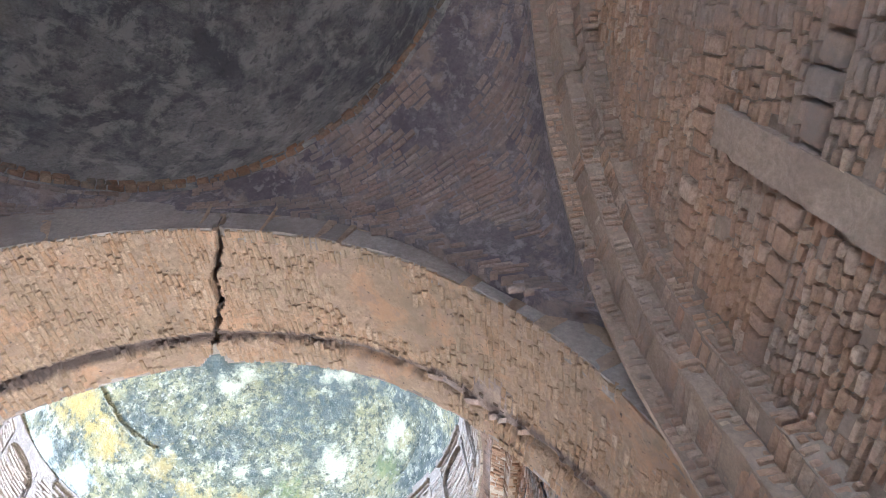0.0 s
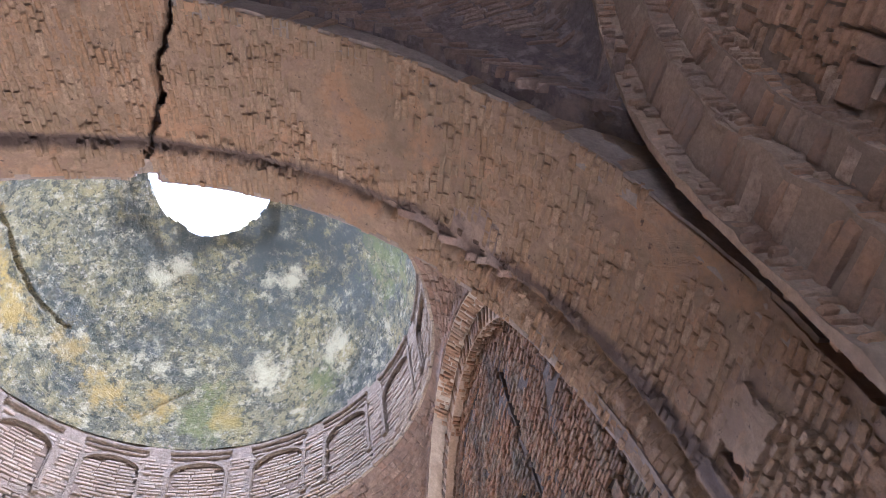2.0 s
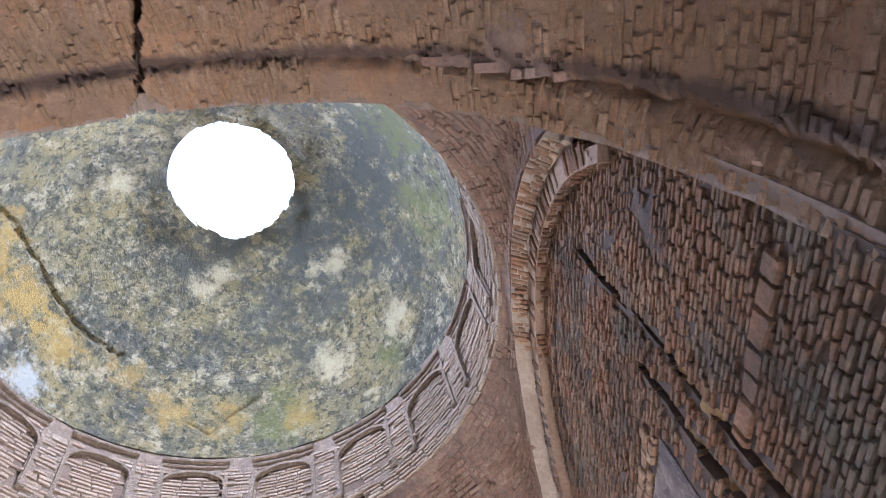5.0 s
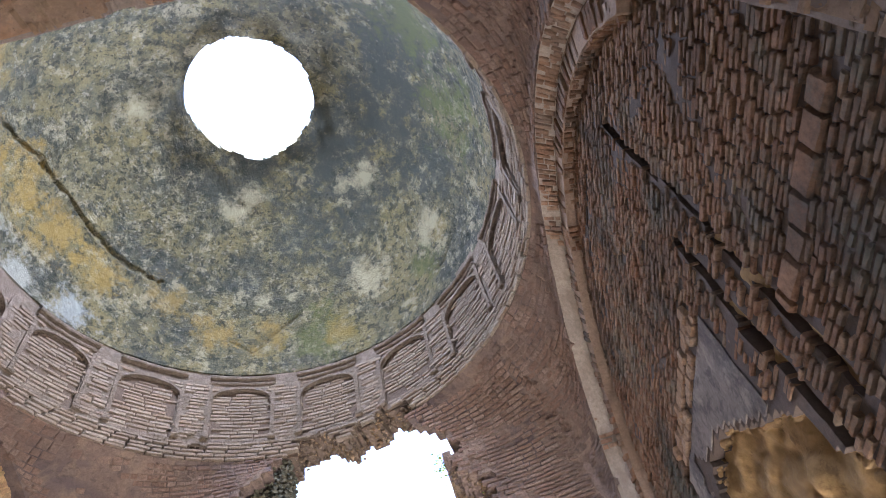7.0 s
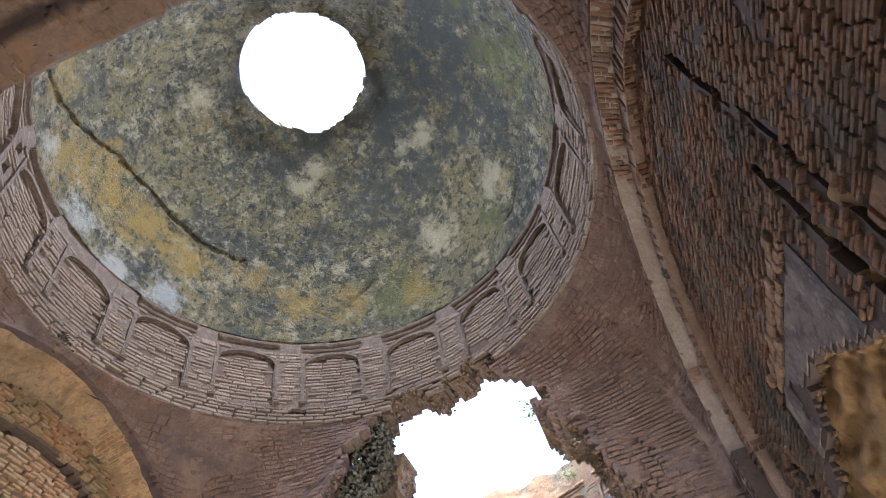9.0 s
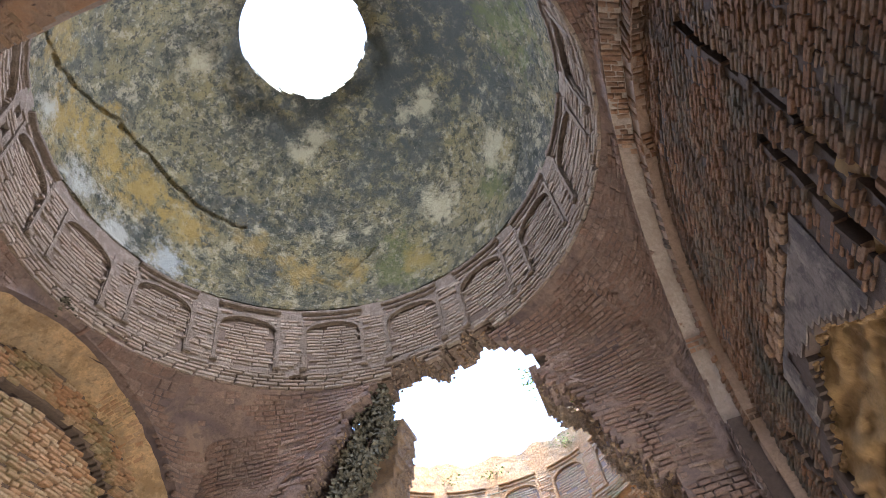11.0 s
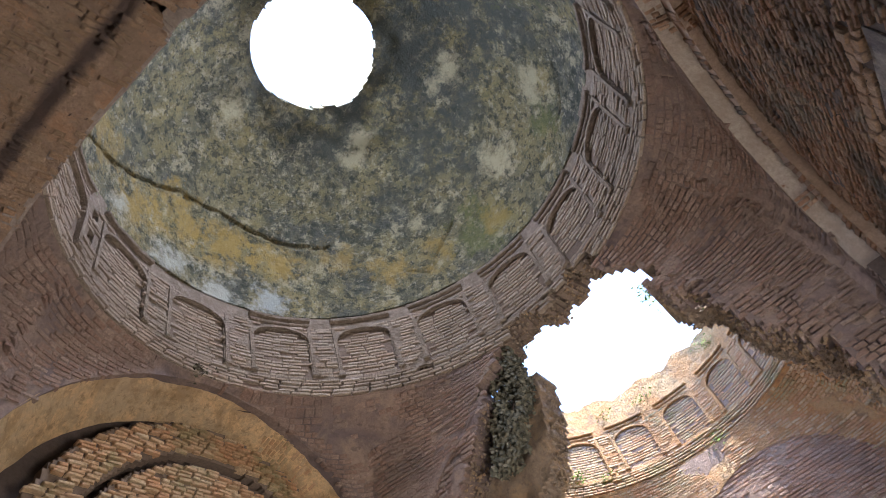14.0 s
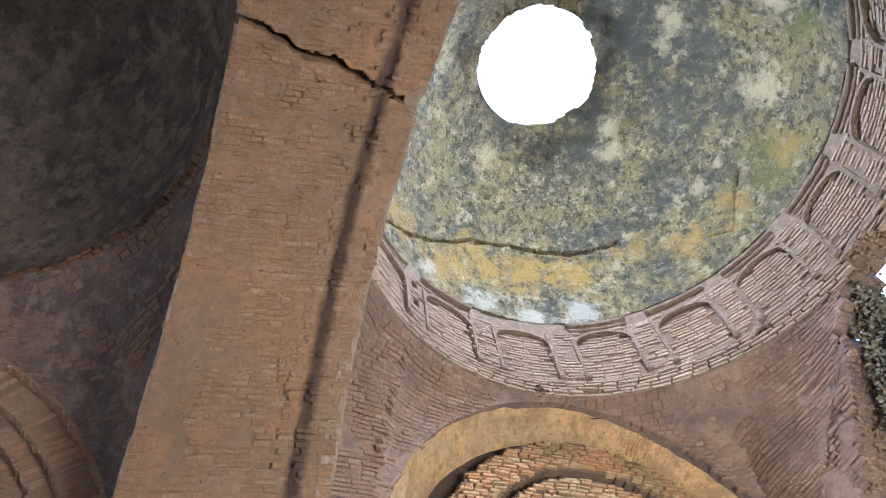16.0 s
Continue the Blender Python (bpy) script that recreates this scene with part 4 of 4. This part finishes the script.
far_drum = drum(0, YC, "ruined sunlit drum with blind arches, its dome fallen", BRICK_OCHRE, RUIN_PLASTER, BRICK_OCHRE, gone_c, top_c, 110)
ARCH_C = {"e": (0.0, 4.05, 2.66), "w": (0.0, 4.05, 2.66), "n": (0.9, 3.4, 2.9), "s": (0.0, 3.1, 3.42)}
pend_c, pend_c_surf = pendentive(0, YC, 3.05, 2.9, 2.9, ARCH_C, RUIN_PLASTER, BRICK_OCHRE,
                                 lambda u, v: not (225 < math.degrees(-u / R_RING) % 360 < 315), 0.5, 5, "pendentive", "weathered brick pendentives of the roofless bay")
far_drum.location.z = pend_c.location.z = 0.42
course_bricks_pendentive(pend_c, pend_c_surf, BRICK_OCHRE, lambda u, v: ragged(u * 0.8, v * 3, 1.0, 1.1, 2) > -0.35, 120, [(5, 85), (95, 175)])
wall_cn = shell("wall_far_north", plane_north(9.72), lin(-3.4, 3.6, 0.08), lin(0, 7.3, 0.08), 0.6, MORTAR_WARM, None,
                lambda u, v: math.hypot(u - 1.2, max(v - 3.4, 0)) > 1.85 if v > 3.4 else abs(u - 1.2) > 1.85, 0.02)
structure(wall_cn, "unseen brick wall with an assumed open arch to daylight", "wall")
bricks(wall_cn, plane_north(9.72), -3.3, 3.5, 2.6, 6.8, BRICK_WARM, lambda u, v: math.hypot(u - 1.2, max(v - 3.4, 0)) > 1.88 if v > 3.4 else abs(u - 1.2) > 1.88, 0.18, 0.065, seed=125)
for side in (1, -1):
    surf = plane_east(3.3) if side > 0 else plane_west(-3.3)
    w = shell("wall_far_east" if side > 0 else "wall_far_west", (lambda u, v, surf=surf: (surf(u, v)[0], surf(u, v)[1] + YC, v)), lin(-3.2, 3.2, 0.2), lin(0, 7.3, 0.2), 0.5, MORTAR_WARM)
    structure(w, "brick side wall of the roofless bay", "wall")
    bricks(w, (lambda u, v, surf=surf: (surf(u, v)[0], surf(u, v)[1] + YC, v)), -3.0, 3.0, 2.8, 6.7, BRICK_OCHRE, lunette_keep(0, 4.05, 2.45, 1), seed=127 + side)

# ---- near bay ----
YA = -7.05
dome(0, YA, SOOT_PLASTER, 0.06, "soot-blackened plaster dome", (), Z_RING + 0.02)
ring_a = shell("drum", ring_surface(0, YA, 3.0), lin(0, 6 * math.pi, 0.08), lin(Z_RING - 0.02, Z_RING + 0.22, 0.04), 0.3, SOOT_PLASTER, None, None, 0.03, scale=4)
structure(ring_a, "soot-blackened ring of brick below a dome", "drum")
bricks(ring_a, ring_surface(0, YA, 3.0), 0, 6 * math.pi, Z_RING - 0.02, Z_RING + 0.14, BRICK_DARK, None, 0.12, 0.07, 0.02, 0.12, 0.05, 131, 0, None, 0.1, 0.0, 0.02)
ARCH_A = {"e": (-0.05, 3.6, 3.2), "w": (-0.05, 3.6, 3.2), "n": (0.15, 2.95, 3.55), "s": (0.0, 3.1, 3.3)}
pend_a, pend_a_surf = pendentive(0, YA, 3.2, 3.04, 3.08, ARCH_A, SOOT_MAUVE, BRICK_DARK, None, 0.5, 7, "pendentive", "sooty pendentives of the near bay")
course_bricks_pendentive(pend_a, pend_a_surf, BRICK_MAUVE, lambda u, v: ragged(u * 0.8, v * 3, 1.0, 1.1, 5) > -0.1, 140, [(5, 85), (95, 175)], 100, (2.6, -4.6, 6))
for side in (1, -1):
    surf = plane_east(3.54) if side > 0 else plane_west(-3.54)
    full = (lambda u, v, surf=surf: (surf(u, v)[0], surf(u, v)[1] + YA, v))
    w = shell("wall_near_east" if side > 0 else "wall_near_west", full, lin(-3.2, 3.2, 0.1), lin(0, 6.9, 0.1), 0.5, MORTAR_WARM)
    structure(w, "rough brick lunette wall of the near bay", "wall")
    bricks(w, full, -3.0, 3.0, 2.2, 6.7, BRICK_WARM, (lambda u, v, side=side: lunette_keep(0.05 * side, 3.6, 2.68, 1)(u, v) and not (side > 0 and (abs(v - 4.24) < 0.09 or abs(v - 3.46) < 0.08 or (-1.80 < u < -1.60 and v < 4.1)))), 0.105, 0.052, 0.016, 0.07, 0.027, 146 + side, 200 if side > 0 else 0, (3.46, -5, 4.4), 0.05)
    for k, (ra, x, d) in enumerate(((3.17, 3.2, 0.12), (2.90, 3.31, 0.12), (2.72, 3.42, 0.13))):
        s2, dd, tt = soffit_x(YA - 0.05, 3.6, ra, ra - 0.02 if side > 0 else ra, x if side > 0 else -x - d, x + d if side > 0 else -x)
        o = shell("arch_order", s2, lin(0, dd, 0.04), lin(0, tt, 0.05), 0.04, MORTAR_WARM, None, None, 0.03, scale=5)
        structure(o, "stepped brick order of a side arch", "arch")
        if k < 2:
            xs, r_lo = side * (x + d), (2.90, 2.72)[k]

            def step(u, v, xs=xs, r_lo=r_lo, side=side):
                a = min(max((u - 3.6) / 3.0, 0.0), math.pi)
                z = 3.6 + (r_lo + v) * math.sin(a) + min(0.0, u - 3.6) + min(0.0, 3.6 + 3.0 * math.pi - u)
                return (xs, YA - 0.05 + side * (r_lo + v) * math.cos(a), z)
            shell("arch_step", step, lin(0, 7.2 + 3.0 * math.pi, 0.06), lin(0, ra - r_lo + 0.02, 0.05), 0.06, MORTAR_WARM, o, None, 0.02, scale=5)
            bricks(o, step, 1.2, 6.0 + 3.0 * math.pi, 0.0, ra - r_lo, BRICK_WARM, None, 0.06, (ra - r_lo) * 0.98, 0.012, 0.06, 0.012, 170 + k + 5 * side, 0, None, 0.06, 0.0, 0.02, 1.6)
        bricks(o, s2, 0, dd, 0.8, tt - 0.8, BRICK_WARM, None, 0.125, 0.05, proud=0.016, rough=0.016, wear=0.04, messy=1.8, seed=150 + k + 5 * side)
# unseen closing wall; its open arch is assumed, sized to light the near bay
wall_as = shell("wall_south", plane_south(-10.15), lin(-3.6, 3.6, 0.1), lin(0, 6.95, 0.1), 0.6, MORTAR_WARM, None,
                lambda u, v: math.hypot(u, max(v - 1.9, 0)) > 1.9 if v > 1.9 else abs(u) > 1.9)
structure(wall_as, "unseen brick wall with an assumed open arch", "wall")

east_near = bpy.data.objects["wall_near_east"]
near_e = lambda u, v: (3.54, -u + YA, v)
for z0, z1, ln, sd in ((4.15, 4.33, 0.12, 161), (3.38, 3.54, 0.15, 162)):
    bricks(east_near, near_e, -2.7, 0.2, z0, z1, BRICK_WARM, None, ln, 0.15, 0.02, 0.08, 0.034, sd, 40, (3.46, -5, z0), 0.06, 0.0, 0.02)
shell("pilaster", lambda u, v: (3.49, -u + YA, v), lin(-1.80, -1.60, 0.03), lin(0.1, 4.08, 0.03), 0.05, MORTAR_WARM, east_near, None, 0.03, "smooth plastered strip in the brick wall", 5)

# ---- plants ----


def leaf_mesh(name, spots, normals, size, mat, parent, seed, label=""):
    """Many small folded leaves."""
    rng = np.random.RandomState(seed)
    verts, faces = [], []
    for p, n in zip(spots, normals):
        n = Vector(n) + Vector(rng.uniform(-0.7, 0.7, 3))
        q = n.to_track_quat("Z", "Y").to_matrix() @ Matrix.Rotation(rng.uniform(0, 6.28), 3, "Z")
        s = size * rng.uniform(0.6, 1.3)
        base = len(verts)
        for x, y, z in ((0, -0.6, 0), (0.42, 0.0, 0.14), (0, 0.65, -0.05), (-0.42, 0.0, 0.14), (0, 0, 0)):
            verts.append(Vector(p) + q @ Vector((x * s, y * s, z * s)))
        faces += [(base, base + 1, base + 4), (base + 1, base + 2, base + 4), (base + 2, base + 3, base + 4), (base + 3, base, base + 4)]
    return part(name, verts, faces, mat, parent, label, smooth=False)


def stems(name, lines, mat, parent, r=0.02):
    verts, faces = [], []
    for line in lines:
        for k, p in enumerate(line):
            rr = r * (1 - 0.7 * k / max(1, len(line) - 1))
            base = len(verts)
            for i in range(5):
                a = i * 1.2566
                verts.append((p[0] + rr * math.cos(a), p[1] + rr * math.sin(a), p[2] + 0.3 * rr * math.sin(2 * a)))
            if k:
                for i in range(5):
                    faces.append((base - 5 + i, base - 5 + (i + 1) % 5, base + (i + 1) % 5, base + i))
    return part(name, verts, faces, mat, parent)


def plant(name, at, spots, normals, size, mat, label, category, seed, stem_lines=(), r=0.02, group=""):
    root = new(name)
    root.location = at
    at = Vector(at)
    leaf_mesh("leaves", [Vector(p) - at for p in spots], normals, size, mat, root, seed)
    if stem_lines:
        stems("stem", [[tuple(Vector(p) - at) for p in l] for l in stem_lines], BARK, root, r)
    return tagged(root, label, category, group)


rng = np.random.RandomState(5)
# ivy on the broken left edge of the north arch
sp, nm = [], []
for k in range(3800):
    z = rng.uniform(5.5, 7.0)
    k1 = rng.rand()
    x = -0.97 - 0.5 * max(0, 6.4 - z) + k1 * (0.5 if z > 6 else 0.42) + 0.06 * noise.noise(Vector((z * 4, k1, 1)))
    y = 2.98 + 0.34 * rng.rand()
    if noise.noise(Vector((x * 2.5, y * 2.5, z * 2.5))) > -0.3:
        sp.append((x, y, z))
        nm.append((0.7, -1.0, 0))
plant("ivy", (-0.9, 3.2, 5.6), sp, nm, 0.055, LEAF_DARK, "dark ivy creeping over a broken masonry edge", "ivy", 1,
      [[(-1.15, 3.1, 5.6), (-0.95, 3.15, 6.0), (-0.75, 3.2, 6.4), (-0.7, 3.1, 6.9)], [(-1.0, 3.4, 5.6), (-0.8, 3.4, 6.1), (-0.65, 3.35, 6.6)]])


def tuft(name, c, spread, n, size, mat, label, seed):
    r = np.random.RandomState(seed)
    pts = [tuple(np.array(c) + r.normal(0, 1, 3) * spread) for _ in range(n)]
    lines = [[c, tuple(np.array(c) + r.normal(0, 1, 3) * spread * 0.5), tuple(np.array(c) + r.normal(0, 1, 3) * spread * 0.9)] for _ in range(5)]
    return plant(name, c, pts, [(0, -0.4, 1)] * n, size, mat, label, "weed", seed, lines, 0.005, "weeds on the ruin")


for k, (az, z, n) in enumerate(((142, 7.35, 90), (130, 7.2, 60), (100, 8.55, 60), (62, 8.6, 60), (118, 8.6, 40), (84, 6.9, 50), (157, 8.7, 40))):
    a = radians(az)
    tuft("weed", (2.93 * math.cos(a), YC + 2.93 * math.sin(a), z + 0.42), np.array((0.14, 0.1, 0.07)), n, 0.05, LEAF_FRESH, "fresh green weeds rooted in the ruined brickwork", 20 + k)
for k, p in enumerate(((1.5, 3.2, 6.28), (1.85, 3.2, 5.95), (1.32, 3.5, 6.6))):
    tuft("hanging_weed", p, np.array((0.07, 0.12, 0.06)), 70, 0.045, LEAF_FRESH, "leafy weeds hanging from the broken arch", 40 + k)
tuft("weed", (-2.93, 0.05, 7.0), np.array((0.03, 0.06, 0.05)), 30, 0.04, LEAF_DARK, "small dark weed on the brick drum", 50)


def tree(at, height, seed):
    r = np.random.RandomState(seed)
    root = new("tree")
    root.location = at
    trunk = [(0, 0, 0), (0.05, 0.03, height * 0.2), (-0.05, 0.06, height * 0.4), (0.02, 0.0, height * 0.6)]
    stems("trunk", [trunk], BARK, root, 0.22)
    pts, nm, limbs = [], [], []
    for k in range(14):
        a, e = r.uniform(0, 6.28), r.uniform(0.2, 1.2)
        ln = height * r.uniform(0.22, 0.42)
        s = np.array((0, 0, height * r.uniform(0.3, 0.6)))
        tip = s + ln * np.array((math.cos(a) * math.cos(e), math.sin(a) * math.cos(e), math.sin(e)))
        limbs.append([tuple(s), tuple((s + tip) / 2 + r.normal(0, 0.1, 3)), tuple(tip)])
        for _ in range(230):
            q = tip + r.normal(0, 1, 3) * height * 0.085
            pts.append(tuple(q))
            nm.append((0, 0, 1))
    stems("limb", limbs, BARK, root, 0.07)
    leaf_mesh("crown", pts, nm, 0.16, LEAF_FRESH, root, seed)
    return tagged(root, "leafy green tree standing beyond the ruin", "tree", "trees beyond the ruin")


tree((1.0, 15.0, 0), 7.5, 3)
tree((4.6, 16.5, 0), 8.5, 4)
tree((-2.4, 17.5, 0), 7.0, 6)
